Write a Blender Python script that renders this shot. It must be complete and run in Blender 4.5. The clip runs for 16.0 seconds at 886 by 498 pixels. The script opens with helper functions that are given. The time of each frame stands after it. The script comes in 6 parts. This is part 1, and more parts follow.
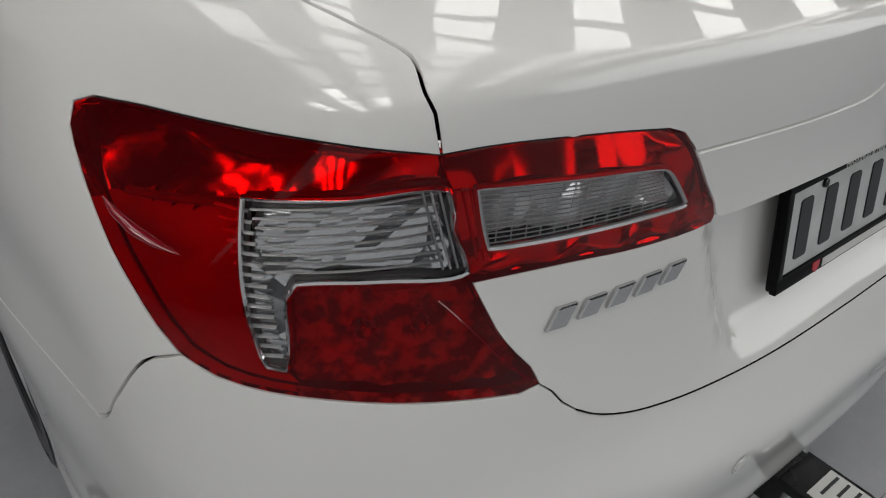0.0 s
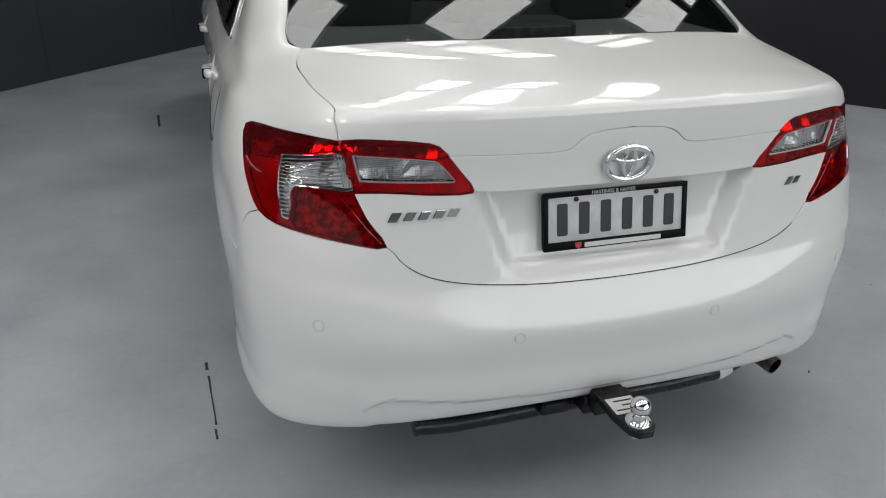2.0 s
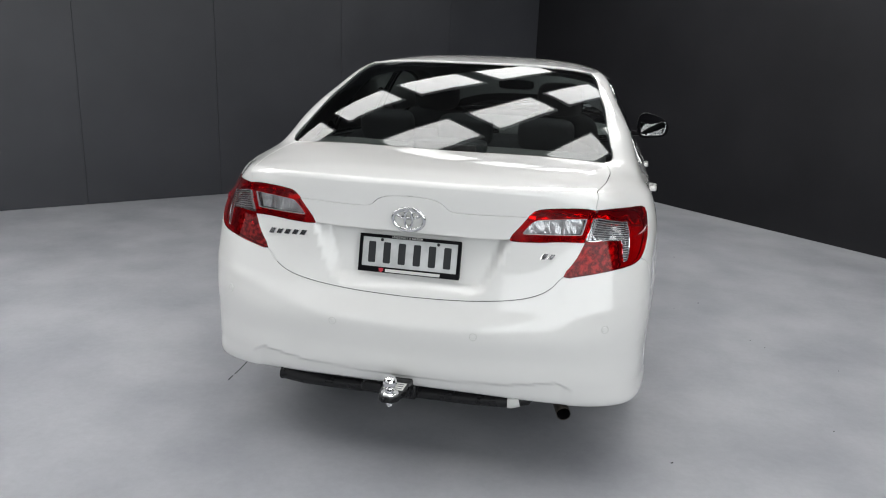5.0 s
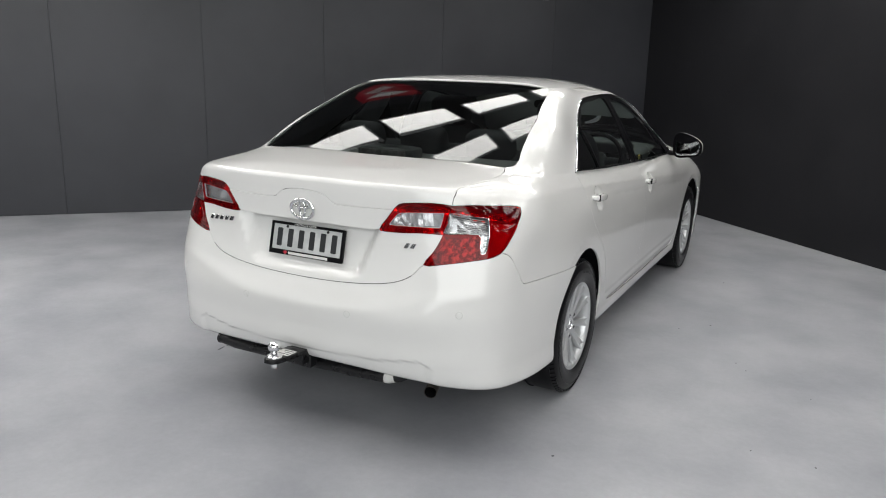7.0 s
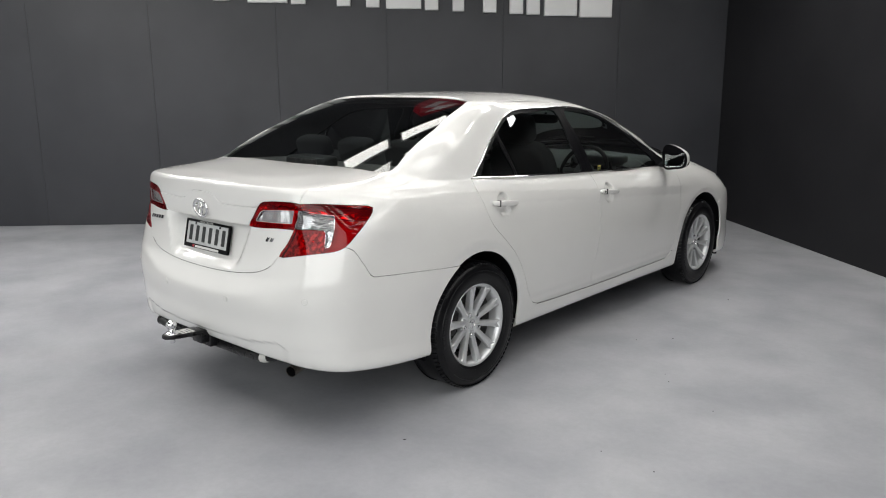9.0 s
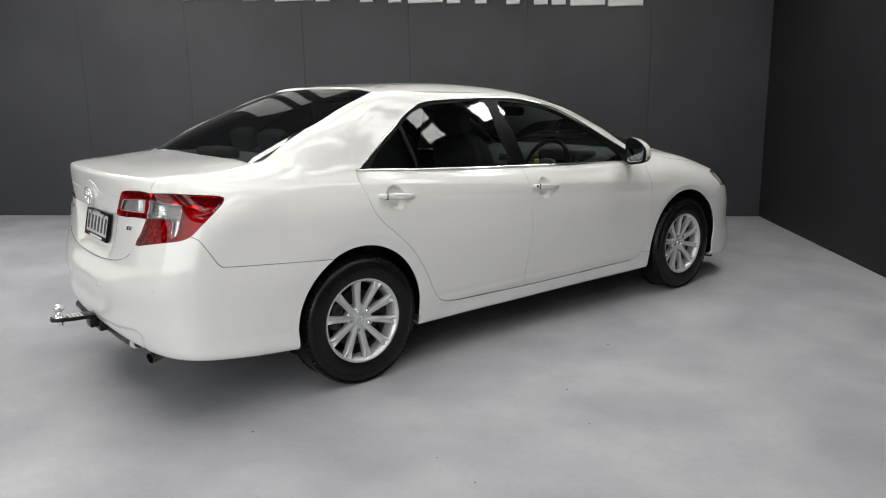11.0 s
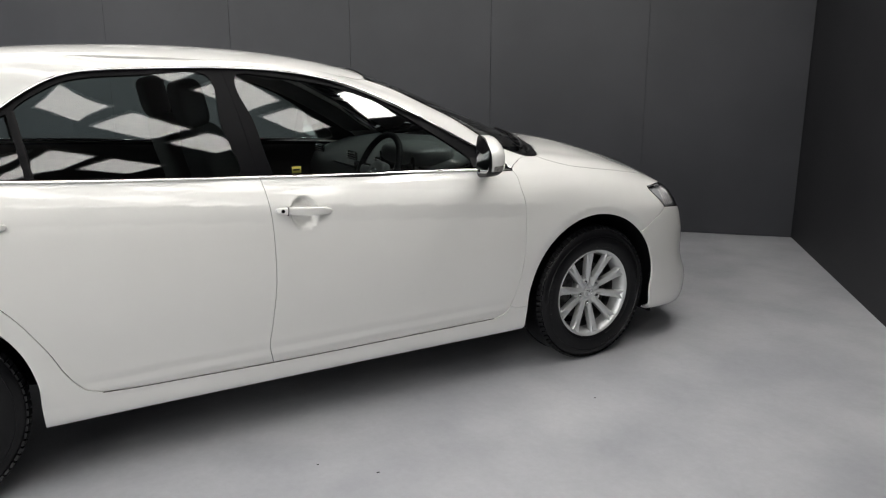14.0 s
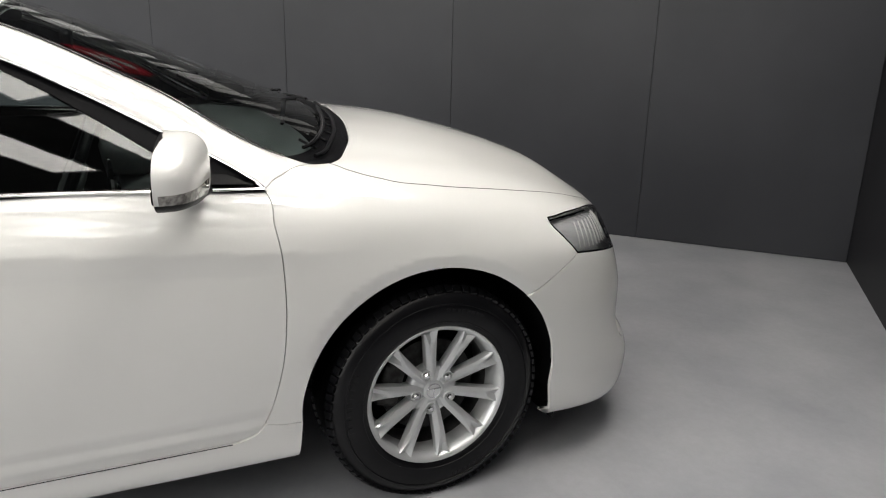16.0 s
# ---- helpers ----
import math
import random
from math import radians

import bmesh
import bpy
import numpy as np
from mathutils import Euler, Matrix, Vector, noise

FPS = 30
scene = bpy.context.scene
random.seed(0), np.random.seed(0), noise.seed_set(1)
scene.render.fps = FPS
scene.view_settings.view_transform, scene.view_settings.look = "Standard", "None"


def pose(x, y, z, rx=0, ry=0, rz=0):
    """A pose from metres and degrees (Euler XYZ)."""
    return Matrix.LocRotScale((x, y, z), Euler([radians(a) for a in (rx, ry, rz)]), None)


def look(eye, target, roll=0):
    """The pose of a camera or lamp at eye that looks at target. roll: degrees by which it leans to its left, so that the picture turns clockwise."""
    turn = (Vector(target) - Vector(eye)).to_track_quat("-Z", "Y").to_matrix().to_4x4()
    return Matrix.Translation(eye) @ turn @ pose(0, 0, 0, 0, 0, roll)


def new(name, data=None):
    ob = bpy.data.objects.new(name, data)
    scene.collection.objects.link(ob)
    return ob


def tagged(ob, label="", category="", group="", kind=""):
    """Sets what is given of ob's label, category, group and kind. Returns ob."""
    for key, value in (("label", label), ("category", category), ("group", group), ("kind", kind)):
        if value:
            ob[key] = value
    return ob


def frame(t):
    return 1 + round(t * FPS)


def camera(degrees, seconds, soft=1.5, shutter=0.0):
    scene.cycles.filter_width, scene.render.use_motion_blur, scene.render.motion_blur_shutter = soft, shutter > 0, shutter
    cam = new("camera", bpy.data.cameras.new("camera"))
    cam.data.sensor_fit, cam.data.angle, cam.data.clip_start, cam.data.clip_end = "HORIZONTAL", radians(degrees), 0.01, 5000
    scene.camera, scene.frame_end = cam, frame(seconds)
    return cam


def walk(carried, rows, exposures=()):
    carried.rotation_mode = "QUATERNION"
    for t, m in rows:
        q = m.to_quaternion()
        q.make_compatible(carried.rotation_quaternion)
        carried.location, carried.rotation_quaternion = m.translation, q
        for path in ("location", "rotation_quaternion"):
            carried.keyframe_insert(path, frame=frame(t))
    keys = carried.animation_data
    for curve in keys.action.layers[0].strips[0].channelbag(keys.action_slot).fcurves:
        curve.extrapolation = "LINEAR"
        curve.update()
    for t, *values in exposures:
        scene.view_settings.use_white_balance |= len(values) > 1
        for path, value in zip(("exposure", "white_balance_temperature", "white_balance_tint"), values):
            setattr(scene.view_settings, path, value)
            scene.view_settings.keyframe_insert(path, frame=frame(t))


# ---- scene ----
cam = camera(60.6, 16.0, soft=1.1)
PATH = [
    (0, (-0.951, -2.667, 1.313), (0.115, -1.452, 0.135), 5.5),
    (0.5, (-0.988, -2.827, 1.364), (0.026, -1.531, 0.228), 4.9),
    (1, (-1.026, -3.129, 1.421), (-0.121, -1.683, 0.377), 3.0),
    (1.5, (-0.967, -3.474, 1.479), (-0.258, -1.868, 0.521), 1.7),
    (2, (-0.881, -3.83, 1.563), (-0.35, -2.121, 0.671), 1.5),
    (2.5, (-0.765, -4.198, 1.604), (-0.393, -2.411, 0.788), 1.1),
    (3, (-0.604, -4.445, 1.658), (-0.342, -2.613, 0.901), 2.0),
    (3.5, (-0.367, -4.677, 1.686), (-0.251, -2.805, 0.991), 2.2),
    (4, (-0.115, -4.872, 1.688), (-0.127, -2.978, 1.045), 2.5),
    (4.2, (0.058, -4.921, 1.659), (-0.034, -3.018, 1.05), 2.3),
    (6.3, (1.467, -4.927, 1.577), (0.709, -3.143, 1.084), 2.2),
    (6.5, (1.608, -4.916, 1.564), (0.806, -3.148, 1.081), 1.9),
    (7, (1.933, -4.845, 1.582), (1.035, -3.123, 1.103), 1.4),
    (7.5, (2.254, -4.682, 1.559), (1.262, -3.006, 1.102), 1.1),
    (8, (2.581, -4.552, 1.541), (1.488, -2.936, 1.103), 0.9),
    (8.2, (2.736, -4.512, 1.545), (1.591, -2.932, 1.108), 0.6),
    (10.3, (3.801, -3.791, 1.511), (2.356, -2.471, 1.102), -0.5),
    (10.5, (3.883, -3.678, 1.495), (2.411, -2.39, 1.078), -0.5),
    (11, (4.003, -3.377, 1.488), (2.481, -2.151, 1.067), -1.0),
    (11.5, (4.039, -2.992, 1.447), (2.479, -1.813, 1.032), -1.0),
    (12, (4.102, -2.598, 1.459), (2.512, -1.463, 1.031), -0.5),
    (12.5, (4.07, -2.191, 1.467), (2.456, -1.095, 1.024), 0.0),
    (13, (3.914, -1.798, 1.459), (2.279, -0.739, 1.004), 0.2),
    (13.5, (3.756, -1.422, 1.452), (2.103, -0.4, 0.978), 0.4),
    (14, (3.572, -1.059, 1.431), (1.9, -0.07, 0.954), -0.1),
    (14.5, (3.339, -0.671, 1.448), (1.653, 0.284, 0.953), -0.4),
    (15, (3.17, -0.258, 1.427), (1.468, 0.657, 0.912), -0.5),
    (15.5, (2.98, 0.137, 1.422), (1.263, 0.999, 0.866), 0.3),
    (16, (2.692, 0.567, 1.401), (0.956, 1.359, 0.805), 1.3),
]
walk(cam, [(t, look(eye, target, roll)) for t, eye, target, roll in PATH],
     exposures=[(0, -1.15, 6500, 10), (0.5, -1.1, 6500, 10), (2, -0.65, 6350, 10), (3.5, -0.38, 6250, 10), (7, -0.2, 6480, 10), (10.5, -0.2, 6560, 10), (12.5, -0.06, 6600, 10), (14.5, 0.1, 6660, 10), (16, 0.22, 6760, 10)])

# ---- light: dark showroom under bright ceiling panels ----
world = bpy.data.worlds.new("world")
scene.world = world
world.use_nodes = True
world.node_tree.nodes["Background"].inputs[0].default_value = (0.30, 0.32, 0.36, 1)
world.node_tree.nodes["Background"].inputs[1].default_value = 0.02
scene.view_settings.exposure = 0.0
CEILING_Z, LIGHT_Z = 4.9, 3.23
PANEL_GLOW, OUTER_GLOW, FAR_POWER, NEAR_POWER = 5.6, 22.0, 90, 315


# ---- materials ----
def material(name, colour, rough=0.5, metal=0.0, coat=0.0, coat_rough=0.03, spec=0.5, emit=0.0):
    m = bpy.data.materials.new(name)
    m.use_nodes = True
    b = m.node_tree.nodes["Principled BSDF"]
    b.inputs["Base Color"].default_value = (*colour, 1)
    b.inputs["Roughness"].default_value = rough
    b.inputs["Metallic"].default_value = metal
    b.inputs["Coat Weight"].default_value = coat
    b.inputs["Coat Roughness"].default_value = coat_rough
    b.inputs["Specular IOR Level"].default_value = spec
    if emit:
        b.inputs["Emission Color"].default_value = (*colour, 1)
        b.inputs["Emission Strength"].default_value = emit
    return m


def noise_into(m, socket, low, high, scale, detail=4.0, ramp=(0.35, 0.65), stretch=None):
    """Drives a socket of m's shader with a noise that runs from low to high."""
    t = m.node_tree
    b = t.nodes["Principled BSDF"]
    co = t.nodes.new("ShaderNodeTexCoord")
    n = t.nodes.new("ShaderNodeTexNoise")
    n.inputs["Scale"].default_value, n.inputs["Detail"].default_value = scale, detail
    if stretch:
        mp = t.nodes.new("ShaderNodeMapping")
        mp.inputs["Scale"].default_value = stretch
        t.links.new(co.outputs["Object"], mp.inputs[0])
        t.links.new(mp.outputs[0], n.inputs["Vector"])
    else:
        t.links.new(co.outputs["Object"], n.inputs["Vector"])
    r = t.nodes.new("ShaderNodeValToRGB")
    r.color_ramp.elements[0].position, r.color_ramp.elements[1].position = ramp
    for e, c in zip(r.color_ramp.elements, (low, high)):
        e.color = (*c, 1) if isinstance(c, tuple) else (c, c, c, 1)
    t.links.new(n.outputs[0], r.inputs[0])
    t.links.new(r.outputs[0], b.inputs[socket])
    return r


def fine_into(m, scale, share):
    """Lays a finer grain over the noise that already drives the base colour."""
    t = m.node_tree
    base = t.nodes["Principled BSDF"].inputs["Base Color"]
    source = base.links[0].from_socket
    co, n, r, mix = (t.nodes.new(k) for k in ("ShaderNodeTexCoord", "ShaderNodeTexNoise", "ShaderNodeMapRange", "ShaderNodeMix"))
    n.inputs["Scale"].default_value, n.inputs["Detail"].default_value, n.inputs["Roughness"].default_value = scale, 6.0, 0.7
    r.inputs["From Min"].default_value, r.inputs["From Max"].default_value = 0.3, 0.7
    r.inputs["To Min"].default_value, r.inputs["To Max"].default_value = 1 - share, 1 + share
    mix.data_type, mix.blend_type = "RGBA", "MULTIPLY"
    mix.inputs["Factor"].default_value = 1.0
    t.links.new(co.outputs["Object"], n.inputs["Vector"])
    t.links.new(n.outputs[0], r.inputs["Value"])
    t.links.new(source, mix.inputs["A"])
    t.links.new(r.outputs["Result"], mix.inputs["B"])
    t.links.new(mix.outputs["Result"], base)


def bump_into(m, scale, strength, distance=0.002, detail=3.0):
    t = m.node_tree
    co = t.nodes.new("ShaderNodeTexCoord")
    n = t.nodes.new("ShaderNodeTexNoise")
    n.inputs["Scale"].default_value, n.inputs["Detail"].default_value = scale, detail
    u = t.nodes.new("ShaderNodeBump")
    u.inputs["Strength"].default_value, u.inputs["Distance"].default_value = strength, distance
    t.links.new(co.outputs["Object"], n.inputs["Vector"])
    t.links.new(n.outputs[0], u.inputs["Height"])
    t.links.new(u.outputs[0], t.nodes["Principled BSDF"].inputs["Normal"])


def clear_glass(name, tint, gloss=1.0, rough=0.0, body=None, share=0.0, ior=1.65):
    """A thin pane: tinted see-through with a mirror film that grows at grazing angles."""
    m = bpy.data.materials.new(name)
    m.use_nodes = True
    t = m.node_tree
    t.nodes.remove(t.nodes["Principled BSDF"])
    tr, gl, mx, fr = (t.nodes.new(k) for k in ("ShaderNodeBsdfTransparent", "ShaderNodeBsdfGlossy", "ShaderNodeMixShader", "ShaderNodeFresnel"))
    tr.inputs[0].default_value = (*tint, 1)
    gl.inputs["Color"].default_value = (gloss, gloss, gloss, 1)
    gl.inputs["Roughness"].default_value = rough
    fr.inputs["IOR"].default_value = ior
    t.links.new(fr.outputs[0], mx.inputs[0])
    see = tr
    if body:
        # the share of the light that the plastic itself scatters
        df, m2 = t.nodes.new("ShaderNodeBsdfDiffuse"), t.nodes.new("ShaderNodeMixShader")
        df.inputs[0].default_value = (*body, 1)
        m2.inputs[0].default_value = share
        t.links.new(tr.outputs[0], m2.inputs[1])
        t.links.new(df.outputs[0], m2.inputs[2])
        see = m2
    t.links.new(see.outputs[0], mx.inputs[1])
    t.links.new(gl.outputs[0], mx.inputs[2])
    t.links.new(mx.outputs[0], t.nodes["Material Output"].inputs[0])
    return m


PAINT = material("white_paint", (0.74, 0.735, 0.72), rough=0.35, coat=1.0, coat_rough=0.022)
noise_into(PAINT, "Base Color", (0.73, 0.725, 0.710), (0.75, 0.745, 0.73), 3.0)
BLACK_TRIM = material("black_plastic_trim", (0.004, 0.004, 0.005), rough=0.36, spec=0.08)
bump_into(BLACK_TRIM, 900, 0.15)
GLOSS_BLACK = material("gloss_black", (0.008, 0.008, 0.009), rough=0.12)
UNDER = material("underbody_black", (0.004, 0.004, 0.005), rough=0.9, spec=0.1)
CHROME = material("chrome", (0.82, 0.82, 0.83), rough=0.06, metal=1.0)
DARK_CHROME = material("shaded_chrome", (0.56, 0.56, 0.57), rough=0.12, metal=1.0)
ALLOY = material("silver_alloy_paint", (0.61, 0.62, 0.63), rough=0.30, metal=0.5, coat=0.5)
noise_into(ALLOY, "Roughness", 0.30, 0.34, 400)
# alloy darkened for the rim's depth: shade put into the colour
BARREL = material("shaded_barrel_alloy", (0.13, 0.13, 0.135), rough=0.42, metal=0.6)
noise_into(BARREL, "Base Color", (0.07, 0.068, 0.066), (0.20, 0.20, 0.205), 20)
RUBBER = material("tyre_rubber", (0.004, 0.004, 0.005), rough=0.30, spec=0.26)
noise_into(RUBBER, "Base Color", (0.003, 0.003, 0.004), (0.006, 0.006, 0.007), 14)
DISC = material("brake_iron", (0.06, 0.06, 0.06), rough=0.5, metal=0.8)
noise_into(DISC, "Base Color", (0.03, 0.029, 0.028), (0.075, 0.075, 0.075), 40)
GLASS = clear_glass("window_glass", (0.78, 0.86, 0.84))
DARK_GLASS = clear_glass("rear_window_glass", (0.68, 0.73, 0.72))
RED_LENS = clear_glass("red_lamp_lens", (0.86, 0.030, 0.025), rough=0.01, body=(0.40, 0.003, 0.010), share=0.12, ior=1.34)
CLEAR_LENS = clear_glass("clear_lamp_lens", (0.96, 0.96, 0.97), ior=1.42)
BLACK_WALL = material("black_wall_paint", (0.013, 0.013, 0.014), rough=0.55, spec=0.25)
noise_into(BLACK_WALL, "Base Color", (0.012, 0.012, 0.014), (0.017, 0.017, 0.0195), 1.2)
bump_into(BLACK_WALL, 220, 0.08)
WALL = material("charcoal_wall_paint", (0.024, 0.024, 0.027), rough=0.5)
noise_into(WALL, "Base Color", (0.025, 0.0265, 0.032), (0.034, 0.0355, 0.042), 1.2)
bump_into(WALL, 220, 0.08)
FLOOR = material("grey_floor_paint", (0.30, 0.305, 0.33), rough=0.42)
noise_into(FLOOR, "Base Color", (0.305, 0.312, 0.338), (0.405, 0.411, 0.436), 1.7, detail=10)
fine_into(FLOOR, 30, 0.045)
noise_into(FLOOR, "Roughness", 0.34, 0.52, 2.5, detail=6)
bump_into(FLOOR, 35, 0.05)
CEILING = material("dark_ceiling", (0.02, 0.02, 0.022), rough=0.8)
GLOW = material("light_panel_diffuser", (1.0, 0.985, 0.95), rough=0.5, emit=PANEL_GLOW)
# added brighter copy of the panel glow, lifting the front and left rear floor
OUTER = material("boosted_panel_diffuser", (1.0, 0.985, 0.95), rough=0.5, emit=OUTER_GLOW)
WHITE_SIGN = material("white_sign_face", (0.80, 0.80, 0.80), rough=0.4)
SEAT = material("black_seat_cloth", (0.030, 0.031, 0.034), rough=0.8)
DASH = material("charcoal_dash_plastic", (0.095, 0.098, 0.100), rough=0.5)
noise_into(DASH, "Base Color", (0.085, 0.088, 0.090), (0.105, 0.108, 0.110), 60)
CABIN_GREY = material("grey_cabin_cloth", (0.24, 0.24, 0.235), rough=0.85)

LAMP_SILVER = material("lamp_reflector_silver", (0.80, 0.80, 0.81), rough=0.14, metal=1.0)
LAMP_BRIGHT = material("lamp_bright_facets", (0.85, 0.85, 0.85), rough=0.2, metal=0.12)
LAMP_CHROME = material("lamp_faceted_chrome", (0.60, 0.61, 0.62), rough=0.12, metal=0.85)
LAMP_FACET = material("lamp_bright_chrome", (0.76, 0.77, 0.78), rough=0.14, metal=0.5)
LAMP_SMOKE = material("lamp_smoked_housing", (0.60, 0.61, 0.62), rough=0.22, metal=0.15)
LAMP_FIN = material("lamp_red_fin", (0.20, 0.004, 0.012), rough=0.08, coat=1.0)
LAMP_SHELL = material("lamp_shell_red", (0.60, 0.02, 0.03), rough=0.25)
noise_into(LAMP_SHELL, "Base Color", (0.22, 0.009, 0.022), (0.54, 0.018, 0.026), 7)
LAMP_DARK = material("lamp_inner_dark", (0.13, 0.12, 0.12), rough=0.35)
noise_into(LAMP_DARK, "Base Color", (0.09, 0.08, 0.08), (0.19, 0.18, 0.18), 30)
# bright spots of the noise are sparkle painted into the reflector's colour
LAMP_POCKET = material("lamp_pocket_glints", (0.3, 0.3, 0.3), rough=0.30, metal=0.3)
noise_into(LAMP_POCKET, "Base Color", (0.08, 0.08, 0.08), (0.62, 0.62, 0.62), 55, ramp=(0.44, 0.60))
MIRROR = material("mirror_glass", (0.50, 0.52, 0.53), rough=0.01, metal=1.0)
PLATE_FACE = material("plate_reflective_face", (0.52, 0.53, 0.53), rough=0.35)
noise_into(PLATE_FACE, "Base Color", (0.46, 0.47, 0.47), (0.55, 0.56, 0.56), 25)
PLATE_INK = material("plate_black_ink", (0.012, 0.014, 0.016), rough=0.4)
RED_INK = material("red_print", (0.45, 0.02, 0.04), rough=0.4)
STICKER = material("white_sticker", (0.62, 0.62, 0.60), rough=0.5)
STEEL_BLACK = material("black_painted_steel", (0.005, 0.005, 0.006), rough=0.3, spec=0.3, coat=0.15)
noise_into(STEEL_BLACK, "Roughness", 0.22, 0.5, 30)
EXHAUST = material("sooty_exhaust_steel", (0.20, 0.18, 0.16), rough=0.42, metal=0.9)
noise_into(EXHAUST, "Base Color", (0.08, 0.07, 0.06), (0.26, 0.23, 0.20), 25)
SCUFF = material("dark_floor_mark", (0.022, 0.022, 0.024), rough=0.7)
STICKER_YELLOW = material("yellow_sticker", (0.55, 0.48, 0.10), rough=0.5)
INDICATOR = material("clear_indicator", (0.24, 0.22, 0.20), rough=0.12, coat=1.0)
noise_into(INDICATOR, "Base Color", (0.12, 0.11, 0.10), (0.42, 0.40, 0.37), 60)


# ---- building tools ----
def part(name, bm, mat, parent=None, label="", smooth=True):
    """Links a bmesh as one mesh object, under a thing or a part."""
    me = bpy.data.meshes.new(name)
    bm.normal_update()
    bm.to_mesh(me)
    bm.free()
    for m in mat if isinstance(mat, (list, tuple)) else (mat,):
        me.materials.append(m)
    me.polygons.foreach_set("use_smooth", [smooth] * len(me.polygons))
    ob = new(name, me)
    if smooth:
        try:
            me.set_sharp_from_angle(angle=radians(50))
        except AttributeError:
            pass
    if parent is not None:
        ob.parent = parent
    if label:
        ob["label"] = label
    return ob


def box_bm(x0, x1, y0, y1, z0, z1, bevel=0.0, segments=2):
    bm = bmesh.new()
    bmesh.ops.create_cube(bm, size=1)
    bmesh.ops.scale(bm, vec=(x1 - x0, y1 - y0, z1 - z0), verts=bm.verts)
    bmesh.ops.translate(bm, vec=((x0 + x1) / 2, (y0 + y1) / 2, (z0 + z1) / 2), verts=bm.verts)
    if bevel:
        bmesh.ops.bevel(bm, geom=bm.edges[:], offset=bevel, segments=segments, affect="EDGES", profile=0.5)
    return bm


def lathe_bm(profile, steps=64, axis="x", closed=False):
    """Turns (axial, radius) pairs round an axis."""
    bm = bmesh.new()
    rings = []
    for k in range(steps):
        a = 2 * math.pi * k / steps
        c, s = math.cos(a), math.sin(a)
        ring = []
        for u, r in profile:
            co = {"x": (u, r * c, r * s), "y": (r * c, u, r * s), "z": (r * c, r * s, u)}[axis]
            ring.append(bm.verts.new(co))
        rings.append(ring)
    n = len(profile)
    for k in range(steps):
        a, b = rings[k], rings[(k + 1) % steps]
        for j in range(n if closed else n - 1):
            q = (a[j], a[(j + 1) % n], b[(j + 1) % n], b[j])
            bm.faces.new(q)
    bmesh.ops.remove_doubles(bm, verts=bm.verts, dist=1e-6)
    bmesh.ops.recalc_face_normals(bm, faces=bm.faces)
    return bm


def tube_bm(points, radius, sides=10, flat=1.0, caps=True):
    """A tube along points; radius may be a list."""
    bm = bmesh.new()
    pts = [Vector(p) for p in points]
    rings = []
    up = Vector((0, 0, 1))
    for i, p in enumerate(pts):
        d = (pts[min(i + 1, len(pts) - 1)] - pts[max(i - 1, 0)]).normalized()
        side = d.cross(up)
        side = side.normalized() if side.length > 1e-4 else Vector((1, 0, 0))
        top = side.cross(d).normalized()
        r = radius[i] if isinstance(radius, (list, tuple)) else radius
        rings.append([bm.verts.new(p + r * (math.cos(a) * side + flat * math.sin(a) * top)) for a in (2 * math.pi * k / sides for k in range(sides))])
    for a, b in zip(rings, rings[1:]):
        for k in range(sides):
            bm.faces.new((a[k], a[(k + 1) % sides], b[(k + 1) % sides], b[k]))
    if caps:
        bm.faces.new(rings[0])
        bm.faces.new(rings[-1])
    bmesh.ops.recalc_face_normals(bm, faces=bm.faces)
    return bm


def slab_bm(outline, depth, bevel=0.0, segments=2):
    """A plate: an outline in x, y, pushed from z = 0 to depth, its upper edge rounded."""
    bm = bmesh.new()
    face = bm.faces.new([bm.verts.new((x, y, 0)) for x, y in outline])
    bm.normal_update()
    if face.normal.z < 0:
        face.normal_flip()
    got = bmesh.ops.extrude_face_region(bm, geom=[face])
    top = [v for v in got["geom"] if isinstance(v, bmesh.types.BMVert)]
    bmesh.ops.translate(bm, vec=(0, 0, depth), verts=top)
    bmesh.ops.recalc_face_normals(bm, faces=bm.faces)
    if bevel:
        edges = [e for e in bm.edges if all(v in top for v in e.verts)]
        bmesh.ops.bevel(bm, geom=edges, offset=bevel, segments=segments, affect="EDGES", profile=0.5)
    return bm


def moved(bm, m):
    bmesh.ops.transform(bm, matrix=m, verts=bm.verts)
    return bm


def joined(*bms):
    out = bmesh.new()
    for b in bms:
        me = bpy.data.meshes.new("tmp")
        b.to_mesh(me)
        b.free()
        out.from_mesh(me)
        bpy.data.meshes.remove(me)
    return out


def empty(name, m=None):
    ob = new(name)
    if m is not None:
        ob.matrix_basis = m
    return ob


# ---- the room: two charcoal walls meeting behind the car, painted floor, dark ceiling ----
CORNER = Vector((-0.29, 4.63, 0))
BACK_DIR = Vector((-math.cos(radians(44.8)), -math.sin(radians(44.8)), 0))
SIDE_DIR = Vector((math.cos(radians(-42.5)), math.sin(radians(-42.5)), 0))


